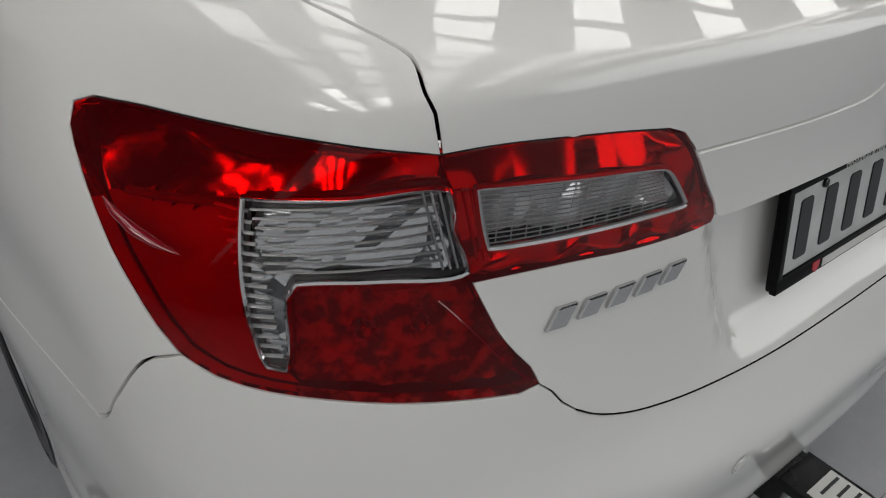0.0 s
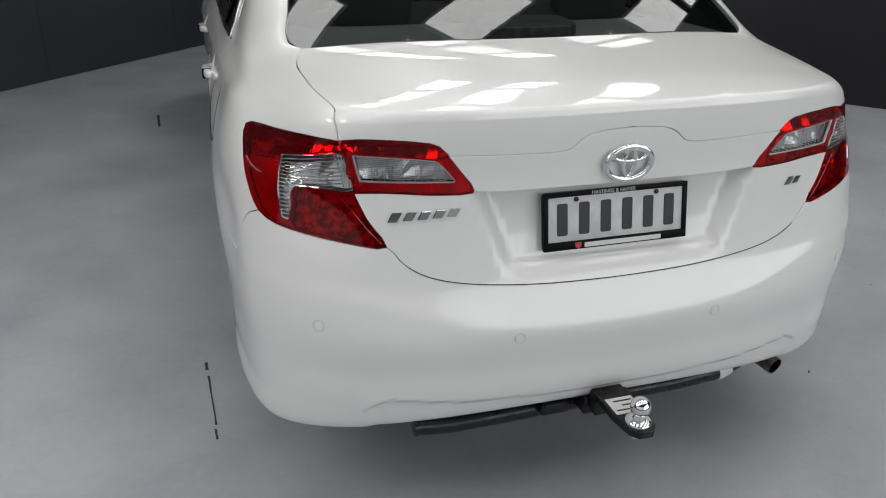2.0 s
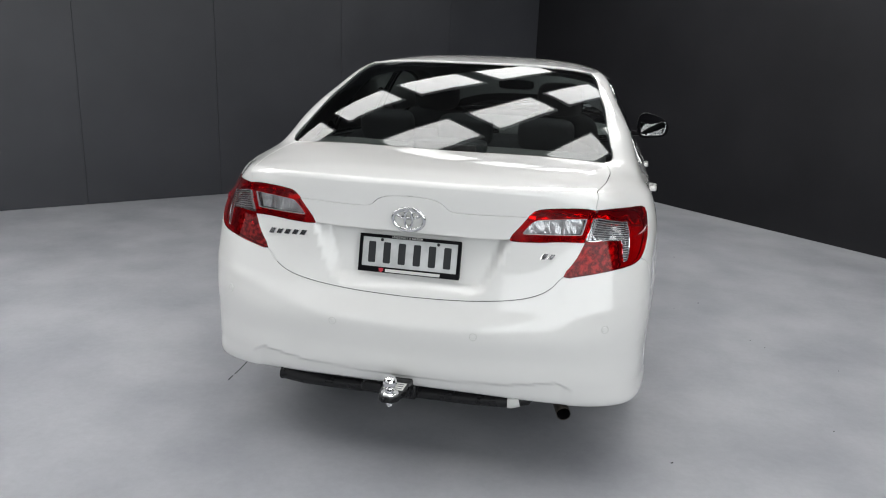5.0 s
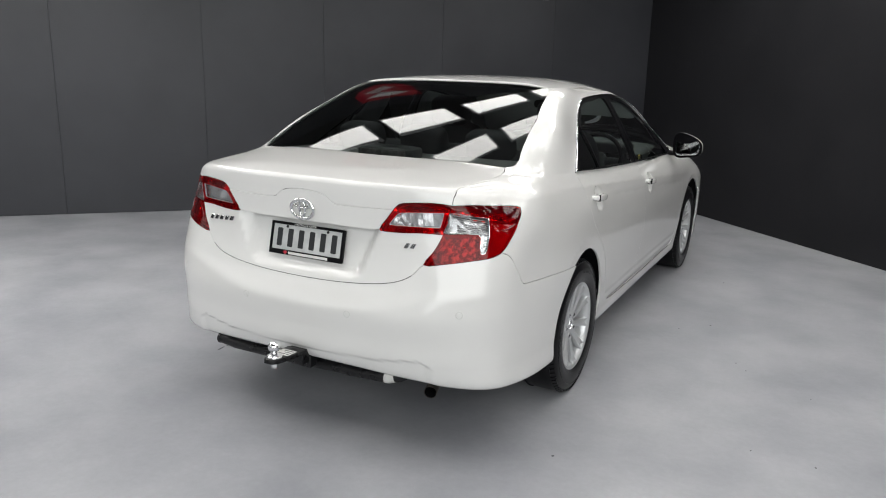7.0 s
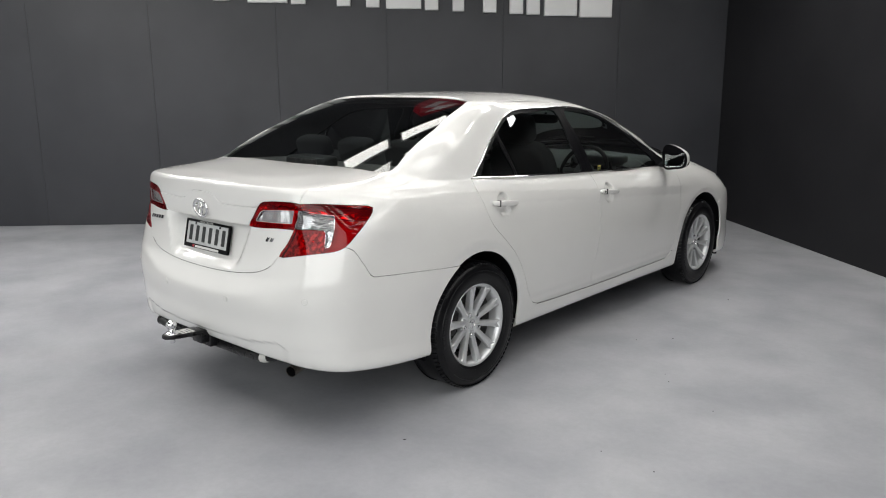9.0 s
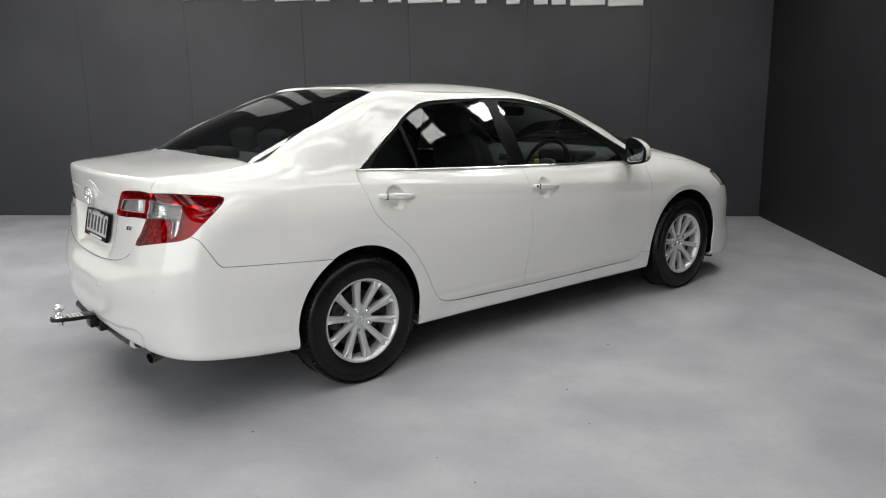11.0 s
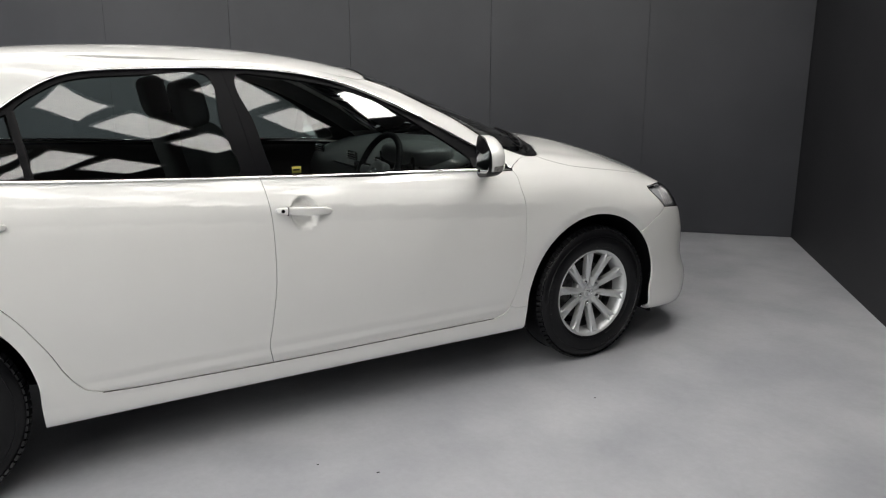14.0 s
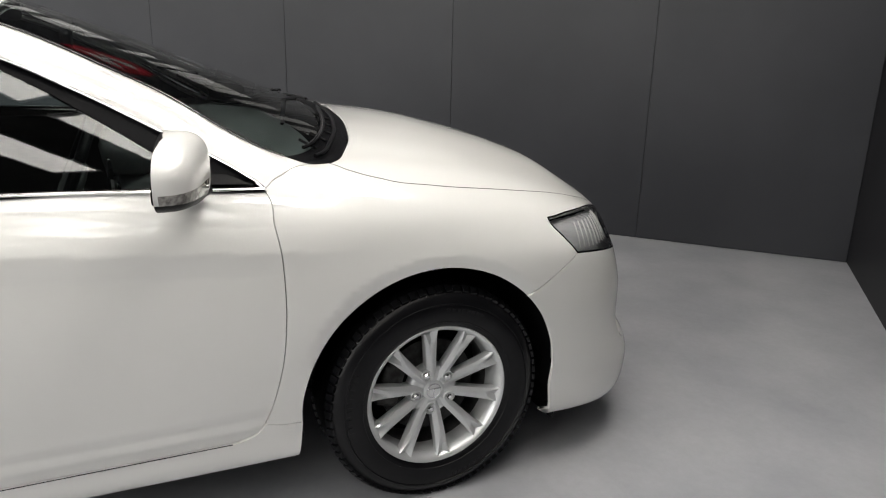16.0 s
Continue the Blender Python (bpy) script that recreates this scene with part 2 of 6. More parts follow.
def wall(name, start, along, length, height, thick, label, mat=None):
    """An upright slab whose room side passes through start, running along; the room lies to the camera's side."""
    d = along.normalized()
    n = Vector((d.y, -d.x, 0))
    if n.dot(Vector((0, 0, 0)) - start) > 0:
        n = -n
    bm = bmesh.new()
    vs = [bm.verts.new(start + d * a + n * b + Vector((0, 0, c))) for a in (0, length) for b in (0, thick) for c in (-0.05, height)]
    for q in ((0, 1, 3, 2), (4, 6, 7, 5), (0, 4, 5, 1), (2, 3, 7, 6), (1, 5, 7, 3), (0, 2, 6, 4)):
        bm.faces.new([vs[i] for i in q])
    bmesh.ops.recalc_face_normals(bm, faces=bm.faces)
    return tagged(part(name, bm, mat or WALL, smooth=False), label, "wall", kind="structure")


FAR_LEFT = CORNER + BACK_DIR * 11.5
FAR_RIGHT = CORNER + SIDE_DIR * 11.0
NEAR = FAR_LEFT + SIDE_DIR * 11.0
wall("wall_back", CORNER, BACK_DIR, 11.5, CEILING_Z, 0.15, "matt charcoal painted panel wall behind the car")
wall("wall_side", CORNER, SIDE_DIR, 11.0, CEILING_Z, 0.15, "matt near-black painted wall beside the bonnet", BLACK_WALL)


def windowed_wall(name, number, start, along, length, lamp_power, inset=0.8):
    """A closing wall out of view with a long window, added to throw soft light on the car."""
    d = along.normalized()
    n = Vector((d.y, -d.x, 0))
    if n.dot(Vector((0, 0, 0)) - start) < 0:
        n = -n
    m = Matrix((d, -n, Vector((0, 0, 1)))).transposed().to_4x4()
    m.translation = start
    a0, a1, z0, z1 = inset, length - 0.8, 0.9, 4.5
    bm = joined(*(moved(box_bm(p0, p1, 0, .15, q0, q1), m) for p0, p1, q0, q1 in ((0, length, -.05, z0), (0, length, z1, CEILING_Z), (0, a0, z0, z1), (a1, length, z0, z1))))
    tagged(part(name, bm, WALL, smooth=False), "plain charcoal wall out of view with an added long window", "wall", kind="structure")
    window = tagged(empty(f"window_{number}", m), "unseen long window added as a broad soft light source", "window", kind="structure")
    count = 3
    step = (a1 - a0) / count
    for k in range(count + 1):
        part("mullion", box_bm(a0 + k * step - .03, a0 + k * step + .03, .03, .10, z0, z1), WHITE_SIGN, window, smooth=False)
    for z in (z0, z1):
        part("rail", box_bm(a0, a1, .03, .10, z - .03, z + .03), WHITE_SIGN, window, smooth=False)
    # invented area lamp in the opening, brightening the car's flank and tail
    soft_fill = bpy.data.lights.new("added_light", "AREA")
    soft_fill.shape, soft_fill.size, soft_fill.size_y, soft_fill.energy, soft_fill.color = "RECTANGLE", a1 - a0, z1 - z0, lamp_power, (0.98, 1.0, 0.985)
    lamp = new("added_light", soft_fill)
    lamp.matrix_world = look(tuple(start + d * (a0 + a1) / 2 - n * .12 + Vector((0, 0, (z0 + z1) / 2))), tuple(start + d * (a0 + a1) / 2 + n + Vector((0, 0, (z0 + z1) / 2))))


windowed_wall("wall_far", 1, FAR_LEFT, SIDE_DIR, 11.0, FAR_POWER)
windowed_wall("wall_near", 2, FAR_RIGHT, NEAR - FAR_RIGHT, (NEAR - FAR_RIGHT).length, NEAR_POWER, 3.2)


def sheet(name, z0, z1, mat, label, category):
    bm = bmesh.new()
    lo = [bm.verts.new((*p.xy, z0)) for p in (CORNER, FAR_LEFT, NEAR, FAR_RIGHT)]
    hi = [bm.verts.new((*p.xy, z1)) for p in (CORNER, FAR_LEFT, NEAR, FAR_RIGHT)]
    bm.faces.new(lo)
    bm.faces.new(hi)
    for i in range(4):
        bm.faces.new((lo[i], lo[(i + 1) % 4], hi[(i + 1) % 4], hi[i]))
    bmesh.ops.recalc_face_normals(bm, faces=bm.faces)
    return tagged(part(name, bm, mat, smooth=False), label, category, kind="structure")


sheet("floor", -0.12, 0.0, FLOOR, "smooth grey painted concrete floor with scuffs", "floor")
sheet("ceiling", CEILING_Z, CEILING_Z + 0.12, CEILING, "dark ceiling over the room", "ceiling")


def light_panel(x, y, sx, sy, turn, glow):
    base = empty("ceiling_light", pose(x, y, LIGHT_Z, 0, 0, turn))
    part("diffuser", box_bm(-sx / 2, sx / 2, -sy / 2, sy / 2, -0.035, -0.012, 0.003), glow, base, "glowing white diffuser")
    part("frame", joined(box_bm(-sx / 2 - .02, sx / 2 + .02, -sy / 2 - .02, -sy / 2, -0.04, 0), box_bm(-sx / 2 - .02, sx / 2 + .02, sy / 2, sy / 2 + .02, -0.04, 0),
                         box_bm(-sx / 2 - .02, -sx / 2, -sy / 2, sy / 2, -0.04, 0), box_bm(sx / 2, sx / 2 + .02, -sy / 2, sy / 2, -0.04, 0)), WHITE_SIGN, base, smooth=False)
    for px in (-sx / 2 + .06, sx / 2 - .06):
        part("hanger", tube_bm([(px, 0, 0), (px, 0, CEILING_Z - LIGHT_Z)], .002, 6), GLOSS_BLACK, base)
    return tagged(base, "flat white square light panel hung below the ceiling", "ceiling light", "ceiling lights")


LATTICE_A, LATTICE_B = Vector((.56, .60)), Vector((.68, -.62))
for i in range(-12, 10):
    for j in range(-8, 12):
        c = Vector((-.04, -.09)) + LATTICE_A * i + LATTICE_B * j
        to_back = (c - CORNER.xy).dot(Vector((-BACK_DIR.y, BACK_DIR.x)))
        to_side = (c - CORNER.xy).dot(Vector((SIDE_DIR.y, -SIDE_DIR.x)))
        # the row over the back wall's foot stays dark but for its tail end, where panels are added to light the floor
        if i + j > 8 or i + j < -8 or (j < -1 and c.x < .4 or i + j < -4) and not (c.x < -1.7 and c.y < -1.7):
            continue
        if c.y < -3.8 or to_back * CORNER.xy.dot(Vector((-BACK_DIR.y, BACK_DIR.x))) > 0 or abs(to_back) < .5 or to_side * CORNER.xy.dot(Vector((SIDE_DIR.y, -SIDE_DIR.x))) > 0 or abs(to_side) < .5 or c.y > 4.2:
            continue
        # front and left rear panels are boosted to brighten floor and walls
        light_panel(c.x, c.y, .62, .36, 46.5, OUTER if c.y > 1.7 or c.x < -2.7 and -3.7 < c.y < -1.7 else GLOW)

# -- cage begin
# Control cage of the body shell, right half: rows from the lower edge to the roof's middle,
# each with 18 stations from the tail's middle round the side to the nose's middle.
CAGE = []
CAGE.append([(0, -2.3, 0.345), (0.3, -2.3, 0.343), (0.52, -2.26, 0.333), (0.65, -2.2, 0.322), (0.735, -2.12, 0.32), (0.775, -2.03, 0.31), (0.79, -1.75, 0.285), (.76, -1.39, .25), (.76, -.80, .24), (.76, -.20, .24), (.76, .40, .235), (.76, .95, .23), (.77, 1.39, .225), (.77, 1.70, .22), (.70, 1.93, .205), (.54, 2.07, .20), (.30, 2.14, .20), (0, 2.16, .20)])
CAGE.append([(0, -2.432, 0.36), (0.3, -2.425, 0.356), (0.56, -2.388, 0.34), (0.725, -2.325, 0.325), (0.828, -2.24, 0.318), (0.874, -2.085, 0.3), (0.89, -1.75, 0.272), (.865, -1.39, .24), (.862, -.80, .232), (.862, -.20, .23), (.862, .40, .226), (.865, .95, .222), (.87, 1.39, .215), (0.875, 1.75, 0.19), (0.815, 2.055, 0.178), (0.64, 2.195, 0.178), (0.34, 2.285, 0.18), (0, 2.315, 0.18)])
CAGE.append([(0, -2.455, 0.42), (0.3, -2.446, 0.42), (0.57, -2.405, 0.415), (0.735, -2.338, 0.41), (0.833, -2.238, 0.405), (0.876, -2.075, 0.395), (0.898, -1.75, 0.37), (.885, -1.39, .32), (.878, -.80, .305), (.878, -.20, .305), (.878, .40, .305), (.882, .95, .305), (.89, 1.39, .31), (0.893, 1.75, 0.31), (0.828, 2.078, 0.295), (0.65, 2.215, 0.288), (0.34, 2.305, 0.29), (0, 2.335, 0.29)])
CAGE.append([(0, -2.46, 0.5), (0.3, -2.45, 0.5), (0.57, -2.408, 0.5), (0.737, -2.34, 0.5), (0.835, -2.235, 0.5), (0.876, -2.07, 0.5), (0.902, -1.75, 0.49), (.90, -1.39, .46), (.892, -.80, .43), (.89, -.20, .43), (.892, .40, .43), (.90, .95, .44), (.91, 1.39, .46), (.905, 1.75, .46), (.838, 2.025, .45), (.66, 2.16, .44), (.35, 2.27, .44), (0, 2.31, .44)])
CAGE.append([(0, -2.466, 0.6), (0.3, -2.457, 0.6), (0.57, -2.415, 0.605), (0.742, -2.345, 0.62), (0.84, -2.235, 0.63), (0.879, -2.07, 0.635), (0.912, -1.75, 0.64), (.915, -1.39, .63), (.908, -.80, .61), (.908, -.20, .61), (.908, .40, .61), (.912, .95, .61), (.918, 1.39, .63), (.912, 1.72, .62), (.845, 2.005, .60), (.68, 2.135, .58), (.37, 2.25, .57), (0, 2.30, .57)])
CAGE.append([(0, -2.42, 0.7), (0.3, -2.415, 0.705), (0.56, -2.385, 0.725), (0.73, -2.325, 0.755), (0.838, -2.212, 0.775), (0.872, -2.06, 0.785), (0.906, -1.75, 0.79), (.91, -1.39, .79), (.904, -.80, .79), (.906, -.20, .78), (.906, .40, .77), (.908, .95, .765), (.908, 1.39, .76), (.90, 1.70, .75), (.838, 1.965, .72), (.69, 2.095, .69), (.38, 2.22, .67), (0, 2.27, .67)])
CAGE.append([(0, -2.385, .95), (.30, -2.378, .95), (.55, -2.345, .95), (.725, -2.27, .94), (.825, -2.16, .935), (.868, -2.03, .93), (.886, -1.75, .935), (.888, -1.39, .94), (.884, -.80, .93), (.886, -.20, .915), (.886, .40, .90), (.885, .95, .885), (.87, 1.37, .87), (.845, 1.66, .845), (.79, 1.925, .80), (.67, 2.06, .77), (.38, 2.18, .76), (0, 2.22, .76)])
CAGE.append([(0, -2.392, 1.098), (0.3, -2.385, 1.097), (0.54, -2.343, 1.091), (0.69, -2.26, 1.072), (.77, -2.13, 1.04), (.826, -2.00, 1.043), (.853, -1.74, 1.03), (.853, -1.39, 1.02), (.855, -.80, 1.0), (.857, -.20, .975), (.857, .40, .955), (.85, .95, .935), (.825, 1.33, .925), (.785, 1.60, .90), (.72, 1.86, .855), (.61, 2.005, .825), (.35, 2.11, .82), (0, 2.15, .82)])
CAGE.append([(0, -2.376, 1.119), (0.3, -2.369, 1.118), (0.53, -2.327, 1.115), (0.667, -2.227, 1.106), (.738, -2.10, 1.09), (.785, -1.97, 1.088), (.815, -1.72, 1.08), (.822, -1.37, 1.073), (.825, -.82, 1.045), (.826, -.20, 1.015), (.826, .42, .992), (.818, .93, .968), (.775, 1.27, .965), (.715, 1.50, .955), (.62, 1.72, .925), (.50, 1.88, .90), (.28, 1.98, .903), (0, 2.00, .91)])
CAGE.append([(0, -2.08, 1.147), (.30, -2.07, 1.146), (.50, -2.03, 1.141), (.63, -1.97, 1.135), (.697, -1.90, 1.13), (.742, -1.82, 1.125), (.787, -1.63, 1.13), (.808, -1.34, 1.095), (.815, -.82, 1.07), (.816, -.20, 1.04), (.814, .42, 1.017), (.79, .90, .995), (.73, 1.20, .998), (.64, 1.36, .995), (.53, 1.48, .998), (.40, 1.58, 1.0), (.22, 1.64, 1.01), (0, 1.65, 1.017)])
CAGE.append([(0, -1.81, 1.16), (.30, -1.81, 1.16), (.47, -1.805, 1.159), (.58, -1.80, 1.16), (.635, -1.79, 1.161), (.683, -1.755, 1.175), (.745, -1.51, 1.23), (.768, -1.27, 1.18), (.783, -.81, 1.135), (.785, -.20, 1.10), (.783, .40, 1.075), (.745, .83, 1.05), (.70, 1.05, 1.03), (.60, 1.14, 1.045), (.49, 1.18, 1.062), (.36, 1.205, 1.077), (.19, 1.22, 1.088), (0, 1.225, 1.093)])
CAGE.append([(0, -1.44, 1.360), (.28, -1.435, 1.358), (.43, -1.43, 1.356), (.53, -1.425, 1.352), (.585, -1.415, 1.349), (.624, -1.39, 1.348), (.672, -1.24, 1.360), (.695, -1.08, 1.305), (.71, -.77, 1.27), (.715, -.20, 1.255), (.71, .32, 1.24), (.67, .60, 1.215), (.625, .72, 1.205), (.54, .77, 1.235), (.44, .79, 1.25), (.32, .80, 1.26), (.17, .805, 1.265), (0, .81, 1.267)])
CAGE.append([(0, -1.06, 1.480), (.26, -1.06, 1.478), (.40, -1.062, 1.475), (.49, -1.066, 1.470), (.54, -1.066, 1.465), (.57, -1.045, 1.461), (.60, -.95, 1.458), (.614, -.84, 1.441), (.615, -.62, 1.426), (.617, -.20, 1.416), (.612, .12, 1.386), (.585, .27, 1.36), (.555, .33, 1.36), (.49, .35, 1.385), (.40, .355, 1.40), (.29, .36, 1.412), (.15, .36, 1.418), (0, .36, 1.42)])
CAGE.append([(0, -.78, 1.508), (.20, -.78, 1.507), (.32, -.78, 1.505), (.39, -.78, 1.502), (.42, -.77, 1.499), (.44, -.75, 1.496), (.46, -.70, 1.492), (.475, -.62, 1.481), (.48, -.45, 1.478), (.48, -.20, 1.468), (.48, .0, 1.45), (.46, .07, 1.437), (.44, .10, 1.43), (.39, .11, 1.437), (.32, .115, 1.445), (.22, .12, 1.456), (.11, .12, 1.461), (0, .12, 1.463)])
CAGE.append([(0, y, 1.484 - .052 * y) for y in (-.50, -.50, -.49, -.48, -.46, -.44, -.41, -.38, -.30, -.20, -.10, -.06, -.03, -.02, -.01, 0, 0, 0)])
CAGE = np.array(CAGE)


def knots_of(points):
    """Mean chord lengths along the stations, added up."""
    d = np.linalg.norm(np.diff(points, axis=1), axis=2).mean(axis=0)
    return np.concatenate([[0], np.cumsum(d)])


def curvatures(k, p):
    """Second derivatives of the natural cubic spline through p at the knots k."""
    n, h = len(k), np.diff(k)
    a = np.eye(n)
    b = np.zeros(p.shape)
    for i in range(1, n - 1):
        a[i, i - 1], a[i, i], a[i, i + 1] = h[i - 1] / 6, (h[i - 1] + h[i]) / 3, h[i] / 6
        b[i] = (p[i + 1] - p[i]) / h[i] - (p[i] - p[i - 1]) / h[i - 1]
    return np.linalg.solve(a, b.reshape(n, -1)).reshape(p.shape)


S_KNOTS = knots_of(CAGE[:13])
S_END = S_KNOTS[-1]
FLIP = np.array([-1, 1, 1])
PADDED = np.concatenate([CAGE[:, 3:0:-1] * FLIP, CAGE, CAGE[:, -2:-5:-1] * FLIP], axis=1).transpose(1, 0, 2)
PAD_KNOTS = np.concatenate([-S_KNOTS[3:0:-1], S_KNOTS, 2 * S_END - S_KNOTS[-2:-5:-1]])
CURVES = curvatures(PAD_KNOTS, PADDED)
ROWS_N = len(CAGE)


def shell(s, v):
    """Points of the body shell: s metres along the stations, v in rows."""
    s, v = np.asarray(s, float).ravel(), np.asarray(v, float).ravel()
    i = np.clip(np.searchsorted(PAD_KNOTS, s, side="right") - 1, 0, len(PAD_KNOTS) - 2)
    h = (PAD_KNOTS[i + 1] - PAD_KNOTS[i])[:, None, None]
    b = ((s - PAD_KNOTS[i]))[:, None, None] / h
    a = 1 - b
    rows = a * PADDED[i] + b * PADDED[i + 1] + ((a ** 3 - a) * CURVES[i] + (b ** 3 - b) * CURVES[i + 1]) * h * h / 6
    rows = np.concatenate([rows, rows[:, -2:-3:-1] * FLIP], axis=1)
    hs = np.linalg.norm(np.diff(rows, axis=1), axis=2)[..., None] + 1e-6
    d = np.diff(rows, axis=1) / hs
    m = np.empty_like(rows)
    m[:, 1:-1] = (d[:, :-1] * hs[:, 1:] + d[:, 1:] * hs[:, :-1]) / (hs[:, 1:] + hs[:, :-1])
    for k in (7, 8):
        # a firm edge at the boot lid's end: the longer neighbour leads
        m[:, k] = (d[:, k - 1] * hs[:, k - 1] + d[:, k] * hs[:, k]) / (hs[:, k - 1] + hs[:, k])
    m[:, 0], m[:, -1] = d[:, 0], d[:, -1]
    r = np.clip(v.astype(int), 0, ROWS_N - 2)
    n = np.arange(len(s))
    f, g = (v - r)[:, None], hs[n, r]
    p0, p1, m0, m1 = rows[n, r], rows[n, r + 1], m[n, r] * g, m[n, r + 1] * g
    return (2 * f ** 3 - 3 * f ** 2 + 1) * p0 + (f ** 3 - 2 * f ** 2 + f) * m0 + (3 * f ** 2 - 2 * f ** 3) * p1 + (f ** 3 - f ** 2) * m1


def place_on_shell(wanted, box=(0, 99, 0, 99)):
    """The (s, v) in a box of the shell whose point suits the given coordinates best; None is left free."""
    use = [k for k in range(3) if wanted[k] is not None]
    goal = np.array([wanted[k] for k in use])
    s0, s1, v0, v1 = box[0], min(box[1], S_END), box[2], min(box[3], ROWS_N - 1)
    lo, hi, n = np.array([s0, v0]), np.array([s1, v1]), 40
    for turn in range(6):
        ss, vv = np.meshgrid(np.linspace(lo[0], hi[0], n), np.linspace(lo[1], hi[1], n))
        miss = ((shell(ss, vv)[:, use] - goal) ** 2).sum(axis=1)
        k = miss.argmin()
        best = np.array([ss.ravel()[k], vv.ravel()[k]])
        span = (hi - lo) / 9
        lo, hi, n = np.maximum(best - span, [s0, v0]), np.minimum(best + span, [s1, v1]), 14
    return best
# -- cage end


# ---- the car's body panels, cut out of the shell along their seams ----
ROW_LENGTHS = np.linalg.norm(np.diff(CAGE[:, :], axis=0), axis=2).mean(axis=1)
W_KNOTS = np.concatenate([[0], np.cumsum(ROW_LENGTHS)])


def w_of(v):
    return np.interp(v, np.arange(ROWS_N), W_KNOTS)


def v_of(w):
    return np.interp(w, W_KNOTS, np.arange(ROWS_N))


REAR, SIDE, NOSE = (0, 0.98, 0, 10.2), (0.70, 4.62, 0, 12.6), (3.6, 9, 0, 10.6)


def path_on(points, box, step=0.012):
    """Places points on the shell and joins them by smooth runs in its flat plan."""
    plan = np.array([(s, w_of(v)) for s, v in (place_on_shell(p, box) for p in points)])
    return finer(plan, step)


def finer(plan, step=0.012):
    out = [plan[0]]
    for i in range(len(plan) - 1):
        p0, p1 = plan[max(i - 1, 0)], plan[i]
        p2, p3 = plan[i + 1], plan[min(i + 2, len(plan) - 1)]
        n = max(1, int(np.linalg.norm(p2 - p1) / step))
        h = np.linalg.norm(p2 - p1)
        m1 = (p2 - p0) / (np.linalg.norm(p2 - p1) + np.linalg.norm(p1 - p0) + 1e-9) * h
        m2 = (p3 - p1) / (np.linalg.norm(p3 - p2) + np.linalg.norm(p2 - p1) + 1e-9) * h
        for k in range(1, n + 1):
            f = k / n
            out.append((2 * f ** 3 - 3 * f ** 2 + 1) * p1 + (f ** 3 - 2 * f ** 2 + f) * m1 + (3 * f ** 2 - 2 * f ** 3) * p2 + (f ** 3 - f ** 2) * m2)
    return np.array(out)


def straight(*plan):
    """Straight run in the flat plan between (s, v) corners."""
    return np.array([(s, w_of(v)) for s, v in plan])


def sp(y, z):
    return (None, y, z)


def rp(x, z):
    return (x, None, z)


# seams shared by neighbours
lamp_top = path_on([(.647, -2.311, 1.05), (.683, -2.279, 1.051), (.722, -2.225, 1.047), (.755, -2.163, 1.040), (.782, -2.105, 1.034), (.806, -2.060, 1.029)], REAR)
lamp_out = path_on([(.806, -2.060, 1.029), (.819, -2.046, 1.022), (.827, -2.052, 1.006), (.832, -2.08, .98), (.835, -2.121, .947), (.833, -2.162, .914), (.828, -2.19, .888), (.821, -2.212, .870)], REAR)
lamp_low = path_on([(.821, -2.212, .870), (.803, -2.239, .857), (.773, -2.270, .849), (.739, -2.296, .844), (.692, -2.324, .836), (.621, -2.350, .823), (.562, -2.363, .811)], REAR)
lamp_tip = path_on([(.562, -2.363, .811), (.553, -2.363, .813), (.549, -2.363, .820)], REAR, 0.006)
lamp_lid = path_on([(.549, -2.363, .820), (.578, -2.350, .856), (.596, -2.342, .884), (.608, -2.333, .912), (.617, -2.326, .935)], REAR)
lamp_join = path_on([(.617, -2.326, .935), (.627, -2.322, .975), (.638, -2.317, 1.015), (.647, -2.311, 1.05)], REAR)
inner_top = path_on([(.647, -2.311, 1.05), (.600, -2.334, 1.056), (.516, -2.364, 1.054), (.462, -2.378, 1.048)], REAR)
inner_in = path_on([(.462, -2.378, 1.048), (.443, -2.380, 1.041), (.425, -2.381, 1.024), (.391, -2.376, .982), (.357, -2.374, .940)], REAR)
inner_low = path_on([(.357, -2.374, .940), (.362, -2.374, .931), (.385, -2.373, .929), (.461, -2.363, .931), (.532, -2.35, .936), (.590, -2.334, .936), (.617, -2.326, .935)], REAR)
lid_top = path_on([(.647, -2.311, 1.05), (.643, -2.282, 1.084), (.641, -2.252, 1.098), (.650, -2.215, 1.106), (.668, -2.13, 1.116), (.678, -2.03, 1.122), (.68, -1.92, 1.13), (.655, -1.835, 1.14)], (0, 1.0, 5, 10.3))
lid_front = path_on([(.655, -1.835, 1.14), (.60, -1.835, 1.15), (.45, -1.835, 1.155), (.25, -1.838, 1.158), (0, -1.84, 1.158)], (0, 1.0, 7, 10.5))
lid_low = path_on([(.549, -2.363, .820), (.527, -2.372, .785), (.492, -2.382, .757), (.444, -2.392, .737), (.395, -2.400, .726), (.336, -2.406, .717), (.2, -2.416, .706), (0, -2.42, .701)], REAR)
bumper_side = path_on([(.821, -2.212, .870), (.828, -2.175, .848), (.842, -2.140, .787), (.853, -2.112, .738), (.860, -2.095, .724), (.868, -2.06, .720), (.886, -1.955, .712), (.908, -1.60, .685), (.912, -1.535, .680)], (0.7, 1.6, 2, 7))


def arch(cy, cz, rx, rz, a0, a1):
    """A wheel opening's edge from the lower tail side over the top to the lower nose side."""
    return [sp(cy + rx * math.cos(a), cz + rz * math.sin(a)) for a in np.linspace(radians(a0), radians(a1), 15)]


